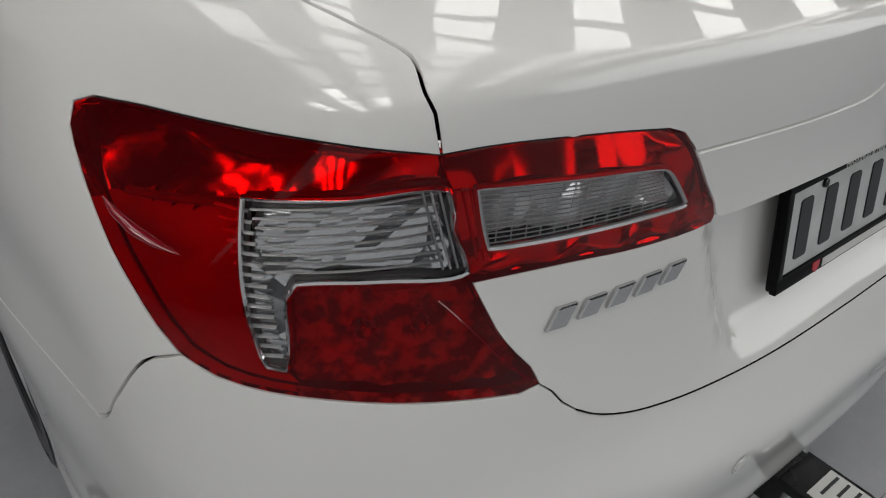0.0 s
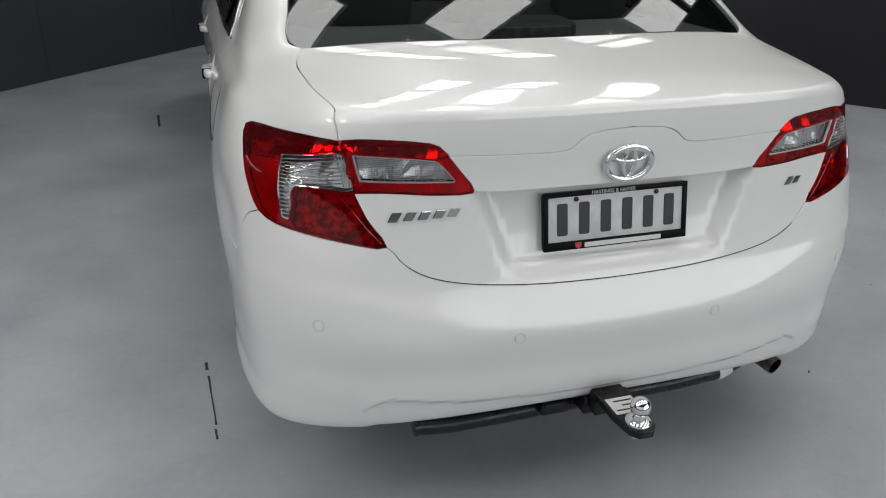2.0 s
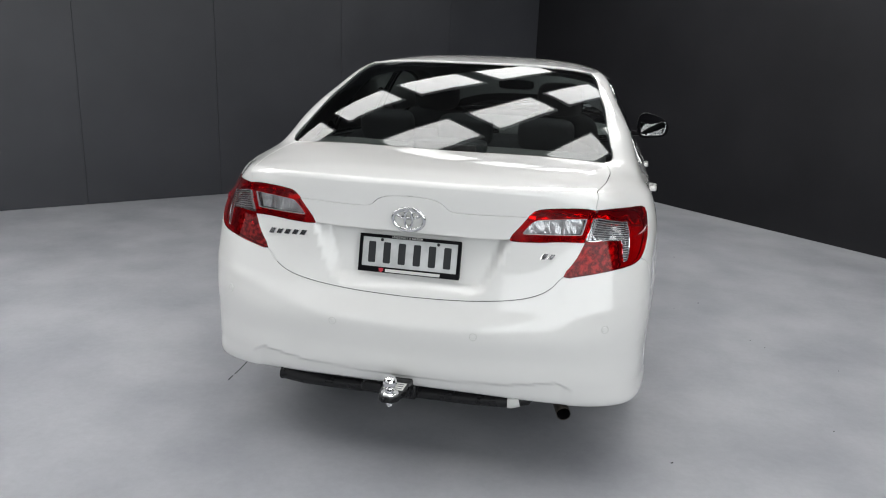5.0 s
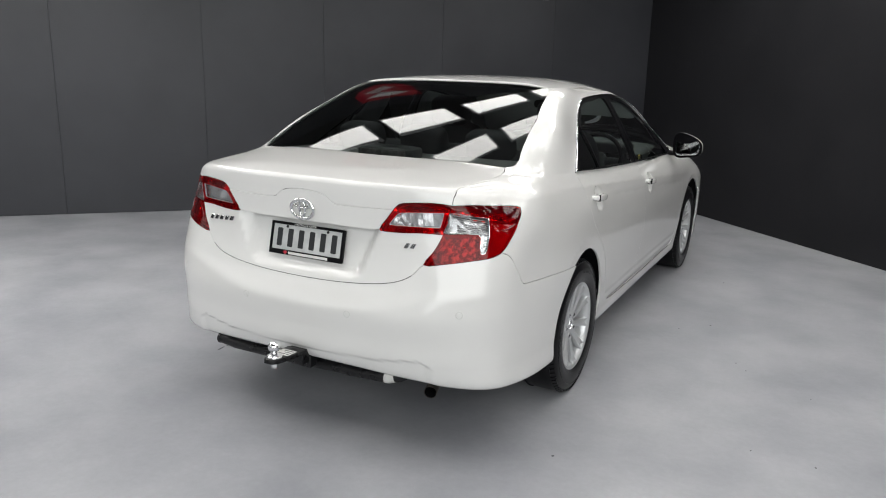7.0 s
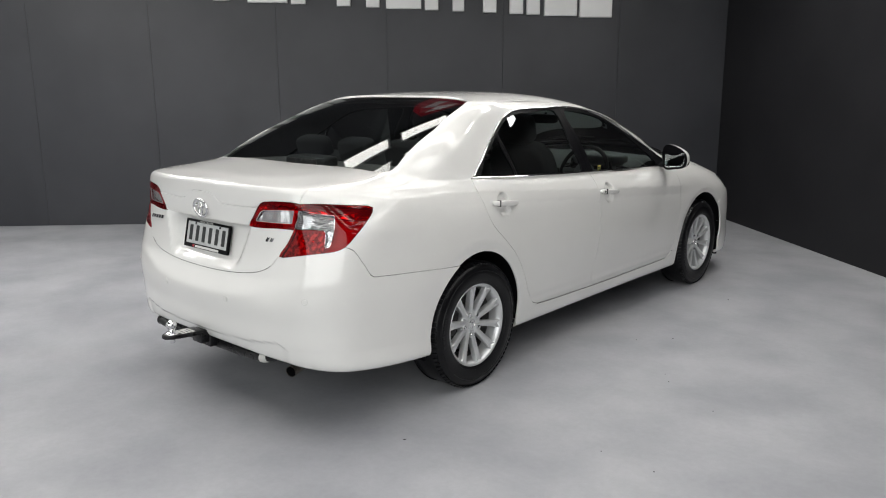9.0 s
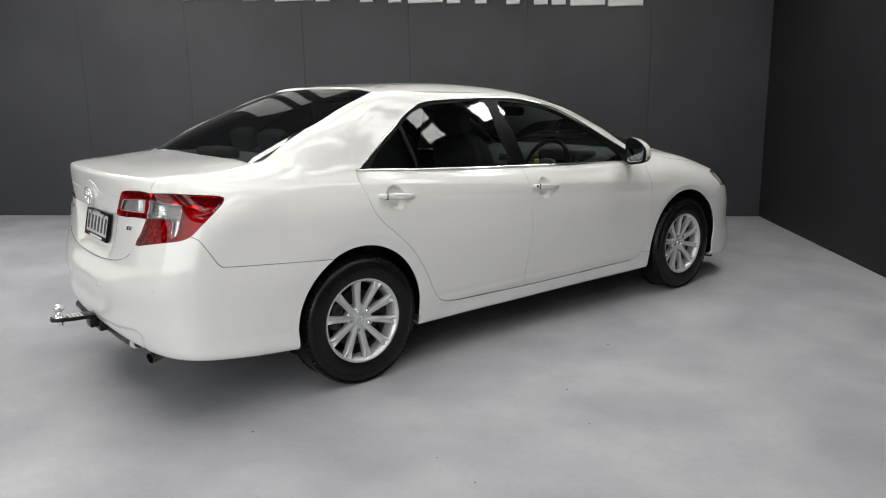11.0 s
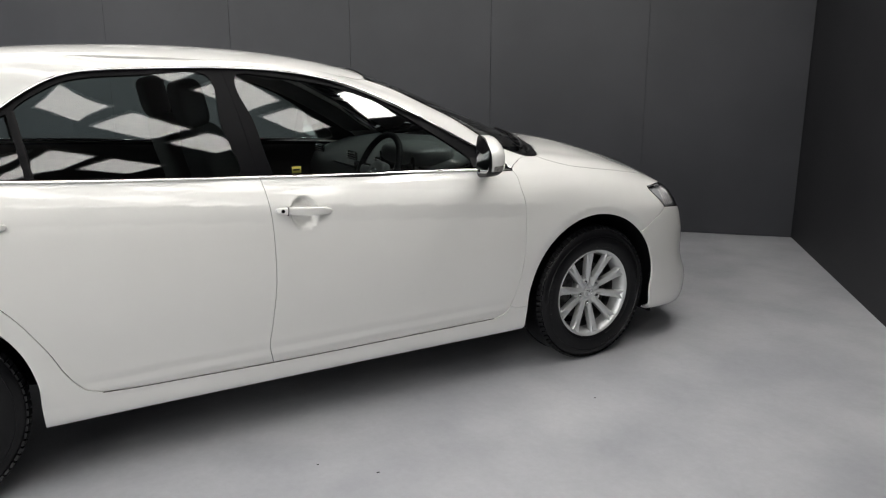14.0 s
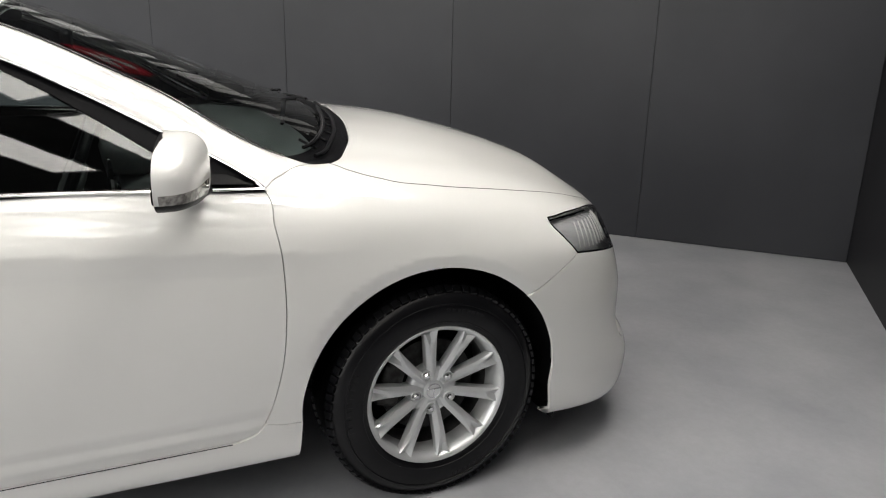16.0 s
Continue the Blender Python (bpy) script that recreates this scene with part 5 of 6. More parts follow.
# ---- trim and fittings of the car ----
for mirror in (False, True):
    strip("belt_trim", plan_run(belt, .003), .0075, CHROME, car, mirror, .7, 8, "chrome strip under the side windows")
    strip("belt_seal", plan_run(belt - np.array([0, .0135]), .0012), .0042, BLACK_TRIM, car, mirror, .5, 8, "black rubber seal under the chrome strip")
    strip("lid_gap", plan_run(lid_low[max(2, len(lid_low) // 12):], -.0006), .0019, UNDER, car, mirror, .5, 6, "dark gap under the boot lid")
    strip("sill_gap", plan_run(door_low, -.0004), .0019, UNDER, car, mirror, .5, 6, "dark gap over the sill")
    strip("bonnet_gap", plan_run(hood_side, -.0006), .0018, UNDER, car, mirror, .5, 6, "dark gap beside the bonnet")
    run = plan_run(dlo_top, .003)
    run[:, 0] = np.maximum(run[:, 0], pane_terms(run, 0) @ PANE_FITS["side"] + .004)
    strip("window_trim", run, .0062, DARK_CHROME, car, mirror, .8, 8, "thin chrome strip round the side windows")
    pillar = pane_run([(-.223 - .062 * f, 1.025 + .375 * f) for f in np.linspace(0, 1, 9)], -.001)
    strip("pillar_gap", pillar, .0022, UNDER, car, mirror, .5, 6, "dark gap between the door frames")
    div = pane_run([(-.970 - .028 * f, 1.068 + .212 * f) for f in np.linspace(0, 1, 7)], -.002)
    strip("quarter_bar", div, .0135, BLACK_TRIM, car, mirror, .35, 8, "black bar before the quarter window")
    strip("wiper_seal", plan_run(ws_side, .001), .006, GLOSS_BLACK, car, mirror, .5, 6, "black windscreen seal")


def egg_bm(a, b, c, power=0.6, rings=24, segs=40):
    """A rounded box: half sizes a, b, c."""
    bm = bmesh.new()
    f = lambda t: math.copysign(abs(t) ** power, t)
    rows = []
    for i in range(1, rings):
        th = -math.pi / 2 + math.pi * i / rings
        rows.append([bm.verts.new((a * f(math.cos(th)) * f(math.cos(ph)), b * f(math.cos(th)) * f(math.sin(ph)), c * f(math.sin(th)))) for ph in (2 * math.pi * k / segs for k in range(segs))])
    lo, hi = bm.verts.new((0, 0, -c)), bm.verts.new((0, 0, c))
    for p, q in zip(rows, rows[1:]):
        for k in range(segs):
            bm.faces.new((p[k], p[(k + 1) % segs], q[(k + 1) % segs], q[k]))
    for k in range(segs):
        bm.faces.new((lo, rows[0][(k + 1) % segs], rows[0][k]))
        bm.faces.new((hi, rows[-1][k], rows[-1][(k + 1) % segs]))
    return bm


def split_bm(bm, keep):
    """A copy of the faces whose middle suits keep."""
    out = bm.copy()
    bmesh.ops.delete(out, geom=[f for f in out.faces if not keep(f.calc_center_median())], context="FACES")
    return out


def side_mirror(mirror):
    base = empty("side_mirror", pose(0, 0, 0))
    base.parent = car
    base["label"] = "white door mirror with clear indicator strip"
    sx = -1 if mirror else 1
    bm = egg_bm(.106, .082, .080, .66, 32, 48)
    for v in bm.verts:
        v.co.y = max(v.co.y, -.012)
        v.co.y -= .30 * v.co.x
        v.co.z *= 1 - .24 * (v.co.x / .09)
        v.co.z -= .10 * max(v.co.x, 0)
        v.co.y *= 1 - .10 * (v.co.x / .09)
    at = Matrix.Diagonal((sx, 1, 1, 1)) @ Matrix.Translation((.966, .688, 1.050))
    top = split_bm(bm, lambda c: c.z > -.047 - .25 * min(c.x, 0) and c.y > -.005 - .30 * c.x)
    low = split_bm(bm, lambda c: c.z <= -.047 - .25 * min(c.x, 0) and c.y > -.005 - .30 * c.x)
    back = split_bm(bm, lambda c: c.y <= -.005 - .30 * c.x)
    for piece, name, mat in ((top, "cover", PAINT), (low, "lower_shell", BLACK_TRIM), (back, "bezel", BLACK_TRIM)):
        grow = 1.004 if name == "bezel" else 1.0
        moved(piece, at @ Matrix.Scale(grow, 4))
        if mirror:
            bmesh.ops.reverse_faces(piece, faces=piece.faces)
        part(name, piece, mat, base)
    lens = split_bm(bm, lambda c: -.046 < c.z < -.022 and c.y > -.02 and c.x > -.03)
    moved(lens, at @ Matrix.Scale(1.012, 4))
    part("indicator", lens, INDICATOR, base, "clear indicator strip")
    bm.free()
    glass = egg_bm(.090, .0008, .066, .55, 16, 32)
    for v in glass.verts:
        v.co.z = v.co.z * (1 - .24 * (v.co.x / .09)) - .10 * max(v.co.x, 0)
    part("mirror_glass", moved(glass, at @ Matrix.Translation((0, -.0125, .002)) @ Matrix.Rotation(radians(-16.7), 4, "Z") @ Matrix.Rotation(radians(-5), 4, "X")), MIRROR, base, "mirror glass")
    foot = tube_bm([(sx * .945, .70, .992), (sx * .89, .735, .985), (sx * .838, .77, .985)], [.030, .026, .034], 12, .55)
    part("stalk", foot, BLACK_TRIM, base, "black mirror foot")
    patch = bmesh.new()
    corner = [on_skin(sp(y, z), (2.6, 4.4, 6.5, 12), -.004)[0] for y, z in ((.722, .992), (.90, .978), (.83, 1.008), (.725, 1.062))]
    patch.faces.new([patch.verts.new((sx * p[0], p[1], p[2])) for p in corner])
    part("corner_patch", patch, BLACK_TRIM, base, smooth=False)


def door_handle(y, z, mirror, keyhole):
    p, n = on_skin(sp(y, z), SIDE, 0)
    sx = -1 if mirror else 1
    base = empty("door_handle", Matrix.Translation((sx * (p[0] + .019), y, z)) @ Matrix.Rotation(radians(-5), 4, "X"))
    base.parent = car
    base["label"] = "white pull handle on the door"
    bar = egg_bm(.013, .110, .017, .55, 16, 44)
    for v in bar.verts:
        v.co.x -= sx * .012 * (v.co.y / .11) ** 2
        v.co.z *= 1 - .18 * abs(v.co.y / .11)
    part("grip", bar, PAINT, base)
    for yy in (-.085, .085):
        part("post", moved(egg_bm(.016, .018, .012, .6, 10, 20), Matrix.Translation((-sx * .014, yy, 0))), PAINT, base)
    part("joint", moved(box_bm(-.0125, .0132, -.0003, .0003, -.0160, .0160), Matrix.Translation((0, -.070, 0))), UNDER, base, smooth=False)
    if keyhole:
        part("keyhole", moved(lathe_bm([(0, .0001), (0, .006), (-.004, .007)], 20), Matrix.Translation((sx * .0105, -.090, .001)) @ Matrix.Diagonal((sx, 1, 1, 1))), GLOSS_BLACK, base, "black keyhole")


for mirror in (False, True):
    side_mirror(mirror)
    door_handle(-1.165, .945, mirror, False)
    door_handle(-.081, .893, mirror, not mirror)


def rear_frame(x, z, out=0.0, label="lid_lower"):
    """A pose on the car's tail: x to the right, y up, z outward."""
    s, v = place_on_shell(rp(abs(x), z), (0, .98, 1, 8))
    w = np.array([w_of(v)])
    p, n = shaped(label, np.array([s]), w)[0], normals_at(label, np.array([s]), w, .003)[0]
    if x < 0:
        p, n = p * FLIP, n * FLIP
    zz = Vector(n).normalized()
    xx = (Vector((1, 0, 0)) - zz * zz.x).normalized()
    yy = zz.cross(xx)
    m = Matrix((xx, yy, zz)).transposed().to_4x4()
    m.translation = Vector(p) + zz * out
    return m


def ellipse(a, b, n=48, cx=0.0, cy=0.0):
    return [(cx + a * math.cos(2 * math.pi * k / n), cy + b * math.sin(2 * math.pi * k / n)) for k in range(n)]


def ring_tube(outline, radius, z, sides=8):
    bm = bmesh.new()
    n, rings = len(outline), []
    for k, (x, y) in enumerate(outline):
        (x0, y0), (x1, y1) = outline[k - 1], outline[(k + 1) % n]
        h = math.hypot(x1 - x0, y1 - y0)
        ox, oy = (y1 - y0) / h, (x0 - x1) / h
        rings.append([bm.verts.new((x + radius * c * ox, y + radius * c * oy, z + radius * s)) for c, s in ((math.cos(a), math.sin(a)) for a in (2 * math.pi * j / sides for j in range(sides)))])
    for k in range(n):
        p, q = rings[k], rings[(k + 1) % n]
        for j in range(sides):
            bm.faces.new((p[j], p[(j + 1) % sides], q[(j + 1) % sides], q[j]))
    bmesh.ops.recalc_face_normals(bm, faces=bm.faces)
    return bm


emblem = empty("emblem", rear_frame(0, .982, .006, "lid_garnish"))
emblem.parent = car
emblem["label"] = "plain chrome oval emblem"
part("oval", ring_tube(ellipse(.057, .040), .0074, .004, 12), CHROME, emblem)
part("inner_oval", ring_tube(ellipse(.042, .014, 40, 0, .019), .0054, .004, 10), CHROME, emblem)
part("upright", ring_tube(ellipse(.014, .034, 36, 0, .002), .0052, .0045, 10), CHROME, emblem)


def badge(name, x0, x1, z0, z1, count, height, label):
    base = empty(name, Matrix.Identity(4))
    base.parent = car
    base["label"] = label
    pitch = (x1 - x0) / count
    for k in range(count):
        f = (k + .5) / count
        m = rear_frame(x0 + (x1 - x0) * f, z0 + (z1 - z0) * f, 0.0005, "trunk_lid")
        h, wd = height * (1.12 if k == 0 else 1.0), pitch * .66
        lean = h * .55
        out = [(-wd / 2 - lean / 2, -h / 2), (wd / 2 - lean / 2, -h / 2), (wd / 2 + lean / 2, h / 2), (-wd / 2 + lean / 2, h / 2)]
        part("bar", moved(slab_bm(out, .0045, .0012, 1), m), DARK_CHROME, base, smooth=False)


badge("model_badge", -.552, -.390, .883, .892, 5, .019, "slanted chrome badge bars on the boot lid")
badge("trim_badge", .470, .520, .884, .884, 2, .018, "small chrome badge bars on the boot lid")

# number plate in its dealer frame
TILT_PLATE = 12.6
plate = empty("number_plate", Matrix.Translation((0, -2.3665, .838)) @ Matrix.Rotation(radians(90 - TILT_PLATE), 4, "X"))
plate.parent = car
plate["label"] = "white number plate with dark characters in a black plastic frame"
rounded = lambda a, b, r, n=5: [(sx * (a - r) + r * math.cos(t), sy * (b - r) + r * math.sin(t)) for sx, sy, t0 in ((1, 1, 0), (-1, 1, 90), (-1, -1, 180), (1, -1, 270)) for t in (radians(t0 + 90 * k / n) for k in range(n + 1))]
part("backing", slab_bm(rounded(.189, .069, .008), .006, .002), BLACK_TRIM, plate)
part("plate", moved(slab_bm(rounded(.180, .0625, .010), .003, .001), Matrix.Translation((0, .001, .006))), PLATE_FACE, plate, "white reflective plate")
for x0, x1, y0, y1 in ((-.189, .189, .0575, .069), (-.189, .189, -.069, -.0485), (-.189, -.1765, -.05, .06), (.1765, .189, -.05, .06)):
    part("frame", box_bm(x0, x1, y0, y1, .004, .013, .002), BLACK_TRIM, plate, "black plastic frame")
for k in range(6):
    cx = -.1405 + .0562 * k
    part("character_bar", moved(slab_bm(rounded(.0135, .0385, .005), .0016, .0006, 1), Matrix.Translation((cx, .004, .009))), PLATE_INK, plate, smooth=False)
for sx in (-1, 1):
    part("screw", moved(lathe_bm([(0, .006), (.003, .0055), (.004, .003), (.004, .0001)], 14, "z"), Matrix.Translation((sx * .105, .0505, .009))), STEEL_BLACK, plate)
part("dealer_bar", box_bm(-.085, .118, -.0655, -.0545, .0125, .0138), STICKER, plate, "plain white bar on the frame", smooth=False)
part("dealer_mark", moved(slab_bm([(-.008, .007), (.008, .007), (.008, -.002), (0, -.009), (-.008, -.002)], .0012), Matrix.Translation((-.101, -.0595, .0127))), RED_INK, plate, "small red shield on the frame", smooth=False)


def lettering(text, size, m, mat, parent, name="lettering"):
    cu = bpy.data.curves.new(name, "FONT")
    cu.body, cu.size, cu.align_x, cu.align_y, cu.extrude = text, size, "CENTER", "CENTER", 0.0004
    tmp = bpy.data.objects.new("tmp", cu)
    scene.collection.objects.link(tmp)
    me = bpy.data.meshes.new_from_object(tmp.evaluated_get(bpy.context.evaluated_depsgraph_get()))
    bpy.data.objects.remove(tmp)
    me.transform(m)
    me.materials.clear()
    me.materials.append(mat)
    ob = new(name, me)
    ob.parent = parent
    return ob


lettering("HASTINGS & NAPIER", .0125, Matrix.Translation((-.01, .0632, .0135)), STICKER, plate)

strip("fuel_door_gap", plan_run(fuel_door, .0002), .0014, UNDER, car, True, .5, 6, "dark gap round the fuel filler door")

for mirror in (False, True):
    strip("lamp_seal", plan_run(lamp_top, -.0030), .0018, GLOSS_BLACK, car, mirror, .6, 6, "thin black seal over the tail lamp")
    strip("lamp_seal", plan_run(inner_top, -.0030), .0018, GLOSS_BLACK, car, mirror, .6, 6, "thin black seal over the boot lamp")

# dark fog lamp recesses low in the front bumper
for sx in (-1, 1):
    p, n = on_skin((.735, None, .455), NOSE, .040)
    pocket = egg_bm(.085, .020, .050, .6, 14, 28)
    part("fog_recess", moved(pocket, Matrix.Translation((sx * p[0], p[1], p[2])) @ Matrix.Rotation(-sx * math.atan2(n[0], n[1]), 4, "Z")), BLACK_TRIM, car, "black fog lamp recess")

# parking sensors
for x, z in ((-.714, .637), (-.262, .592), (.262, .592), (.714, .637)):
    m = rear_frame(x, z, 0, "rear_bumper")
    sensor = empty("parking_sensor", m)
    sensor.parent = car
    sensor["label"] = "round white parking sensor in the bumper"
    part("ring", lathe_bm([(.0002, .0150), (.0010, .0146), (.0010, .0118), (.0002, .0114)], 28, "z"), STICKER, sensor, "fine grey ring")
    part("face", lathe_bm([(.0001, .0112), (.0018, .0108), (.0022, .0085), (.0023, .0001)], 28, "z"), PAINT, sensor)

# tow bar
tow = empty("tow_bar", Matrix.Identity(4))
tow.parent = car
tow["label"] = "black steel tow bar with a chrome ball"
bar_pts = [(-.49, -2.385, .321), (-.40, -2.385, .310), (-.25, -2.378, .306), (0, -2.370, .305), (.25, -2.370, .307), (.40, -2.365, .314), (.455, -2.355, .328), (.47, -2.325, .336)]
part("cross_tube", tube_bm(bar_pts, .0235, 14), STEEL_BLACK, tow)
part("end_cap", moved(lathe_bm([(-.004, .0240), (-.004, .0258), (.004, .0258), (.006, .02), (.006, .0001)], 20), Matrix.Translation((-.493, -2.385, .321)) @ Matrix.Diagonal((-1, 1, 1, 1))), STEEL_BLACK, tow)
part("hitch_box", box_bm(-.052, .052, -2.43, -2.30, .300, .356, .006), STEEL_BLACK, tow)
part("side_bracket", box_bm(-.165, -.085, -2.418, -2.35, .308, .342, .006), STEEL_BLACK, tow, "steel bracket on the cross tube")
for x in (-.152, -.098):
    part("bolt", moved(lathe_bm([(0, .010), (.010, .010), (.012, .006), (.012, .0001)], 6, "z"), Matrix.Translation((x, -2.395, .341))), CHROME, tow, smooth=False)
tongue = slab_bm([(-.045, 0), (.045, 0), (.045, .10), (.034, .165), (.018, .185), (-.018, .185), (-.034, .165), (-.045, .10)], .018, .003)
TONGUE_AT = Matrix.Translation((0, -2.455, .375)) @ Matrix.Rotation(radians(180), 4, "Z") @ Matrix.Rotation(radians(3), 4, "X")
part("tongue", moved(tongue, TONGUE_AT), STEEL_BLACK, tow)
part("drop_plate", box_bm(-.042, .042, -2.470, -2.42, .325, .390, .004), STEEL_BLACK, tow)
part("sticker", moved(box_bm(-.036, .036, .042, .107, .0183, .0190), TONGUE_AT), STICKER, tow, "white printed sticker", smooth=False)
for k, (x0, x1) in enumerate(((-.030, .02), (-.030, .005), (-.030, .028))):
    part("sticker_bar", moved(box_bm(x0, x1, .054 + .018 * k, .059 + .018 * k, .0191, .0195), TONGUE_AT), PLATE_INK, tow, smooth=False)
ball = [(-.040, .0001), (-.040, .012), (-.016, .013), (-.016, .019), (-.012, .019), (0, .019), (.001, .031), (.008, .032), (.012, .029), (.016, .0165), (.026, .0150)]
ball += [(.048 + .025 * math.sin(t), .025 * math.cos(t)) for t in np.linspace(radians(-55), radians(90), 16)]
part("tow_ball", moved(lathe_bm(ball, 40, "z"), Matrix.Translation((0, -2.597, .396))), CHROME, tow, "polished chrome tow ball")
part("tube_sticker", tube_bm([(.390, -2.3653, .3135), (.40, -2.365, .314), (.430, -2.3595, .3216)], .0250, 14), STICKER, tow, "silver sticker on the tube")

# exhaust and underside
exhaust = empty("exhaust", Matrix.Identity(4))
exhaust.parent = car
exhaust["label"] = "sooty steel exhaust tail pipe"
part("pipe", tube_bm([(.50, -1.95, .30), (.54, -2.15, .305), (.575, -2.28, .302), (.598, -2.365, .292)], .026, 18, caps=False), EXHAUST, exhaust)
part("pipe_inside", tube_bm([(.545, -2.18, .305), (.575, -2.28, .302), (.598, -2.364, .292)], .023, 18, caps=False), UNDER, exhaust)
part("silencer", moved(egg_bm(.20, .30, .085, .5, 14, 30), Matrix.Translation((.28, -1.95, .32))), UNDER, exhaust)
part("underside", joined(box_bm(-.70, .70, -1.0, .98, .235, .30, .01), box_bm(-.54, .54, -1.0, -2.28, .31, .36, .01), box_bm(-.54, .54, .98, 2.1, .24, .30, .01)), UNDER, car, "black underside of the car", smooth=False)
for sx in (-1, 1):
    part("mud_flap", box_bm(*sorted((sx * .70, sx * .872)), -1.775, -1.765, .24, .33, .003), UNDER, car, "black lower lip behind the rear wheel", smooth=False)

# wipers on the windscreen's foot
for pts in ([(-.60, 1.17, 1.073), (-.25, 1.13, 1.118), (.08, 1.11, 1.135)], [(.02, 1.20, 1.103), (.30, 1.10, 1.13), (.58, 1.03, 1.095)]):
    part("wiper", tube_bm(pts, [.010, .008, .006], 8, .6), BLACK_TRIM, car, "black wiper arm")
for mirror in (False, True):
    foot = path_on([(.712, 1.085, 1.02), (.62, 1.150, 1.033), (.47, 1.205, 1.052), (.27, 1.245, 1.068), (.06, 1.258, 1.075)], (3.6, 9, 8, 10.8))
    strip("cowl_seal", plan_run(foot, .007), .006, RUBBER, car, mirror, .8, 8, "black rubber seal along the cowl")
    blade = path_on([(.690, 1.055, 1.03), (.60, 1.120, 1.045), (.45, 1.172, 1.065), (.27, 1.205, 1.08)], (3.6, 9, 8, 10.8))
    strip("wiper_blade", plan_run(blade, .016), .0065, GLOSS_BLACK, car, mirror, .8, 8, "glossy black wiper blade at rest")
    for x, y in ((.66, 1.105), (.60, 1.148), (.53, 1.178), (.45, 1.204), (.36, 1.222)):
        rib = path_on([(x, y, 1.04), (x - .03, y - .045, 1.05)], (3.6, 9, 8, 10.8))
        strip("cowl_rib", plan_run(rib, .003), .005, BLACK_TRIM, car, mirror, .8, 6)

# small sticker inside the front side window
q = pane_run([(-.074, 1.036)], -.006)[0]
sticker = empty("window_sticker", Matrix.Translation(tuple(q)))
sticker.parent = car
sticker["label"] = "small yellow sticker with a dark edge inside the window"
part("edge", box_bm(-.0006, 0, -.021, .021, -.016, .016), PLATE_INK, sticker, smooth=False)
part("face", box_bm(0, .0006, -.018, .018, -.013, .013), STICKER_YELLOW, sticker, smooth=False)
part("print_bar", box_bm(.0006, .0010, -.013, .013, -.003, .004), PLATE_INK, sticker, smooth=False)


# ---- the cabin ----
def lining(name, source, both, keep, inset, mat, label):
    verts, norms, faces = panel(source, both, gap=0.0, lip=0.0, inset=inset)
    if name == "headlining":
        verts[:, 2] = pane_terms(verts, 2, True) @ PANE_FITS["roof"] - inset
        norms[:] = (0, 0, 1)
    faces = [tuple(reversed(f)) for f in faces if keep(verts[list(f)].mean(axis=0))]
    for mirror in ((False,) if both else (False, True)):
        panel_object(name, (verts, -norms, faces), mat, car, label, mirror)


lining("headlining", "roof", True, lambda c: True, .030, CABIN_GREY, "pale grey cloth headlining")
lining("pillar_trim", "body_side", False, lambda c: c[2] > 1.03 and c[1] > -1.9, .022, DASH, "dark pillar trim")
lining("door_trim", "rear_door", False, lambda c: c[2] > .6, .05, SEAT, "black door trim")
lining("door_trim", "front_door", False, lambda c: c[2] > .6, .05, SEAT, "black door trim")


def cushion_bm(a, b, c, m, power=0.5):
    return moved(egg_bm(a, b, c, power, 16, 32), m)


def front_seat(x):
    seat = empty("front_seat", Matrix.Translation((x, 0, 0)))
    seat.parent = car
    seat["label"] = "black cloth front seat with a separate headrest"
    part("seat_cushion", cushion_bm(.25, .27, .08, Matrix.Translation((0, .02, .56))), SEAT, seat)
    part("backrest", cushion_bm(.245, .075, .33, Matrix.Translation((0, -.235, .88)) @ Matrix.Rotation(radians(17), 4, "X")), SEAT, seat)
    part("headrest", cushion_bm(.135, .055, .095, Matrix.Translation((0, -.36, 1.275)) @ Matrix.Rotation(radians(12), 4, "X")), SEAT, seat)
    for dx in (-.06, .06):
        part("post", tube_bm([(dx, -.335, 1.14), (dx, -.355, 1.22)], .007, 8), CHROME, seat)


front_seat(.37)
front_seat(-.37)
bench = empty("rear_bench", Matrix.Identity(4))
bench.parent = car
bench["label"] = "black cloth rear bench with low headrests"
part("seat_cushion", cushion_bm(.64, .28, .10, Matrix.Translation((0, -.92, .54))), SEAT, bench)
part("backrest", cushion_bm(.66, .09, .33, Matrix.Translation((0, -1.23, .85)) @ Matrix.Rotation(radians(22), 4, "X"), .35), SEAT, bench)
for x in (-.38, 0, .38):
    part("headrest", cushion_bm(.13, .055, .075, Matrix.Translation((x, -1.38, 1.185)) @ Matrix.Rotation(radians(15), 4, "X")), SEAT, bench)
shelf = bmesh.new()
sv = [shelf.verts.new(p) for p in ((-.66, -1.80, 1.135), (.66, -1.80, 1.135), (.66, -1.40, 1.12), (-.66, -1.40, 1.12))]
shelf.faces.new(sv)
part("parcel_shelf", shelf, CABIN_GREY, car, "grey cloth parcel shelf", smooth=False)
stop = empty("brake_light", Matrix.Translation((0, -1.735, 1.155)))
stop.parent = car
stop["label"] = "high brake light in a dark case behind the rear window"
part("case", cushion_bm(.155, .07, .030, Matrix.Translation((0, .02, 0)), .35), DASH, stop)
part("lens", box_bm(-.125, .125, -.054, -.046, -.012, .018, .003), LAMP_DARK, stop, "dark lens")

dash = empty("dashboard", Matrix.Identity(4))
dash.parent = car
dash["label"] = "charcoal dashboard with binnacle, vents and radio"
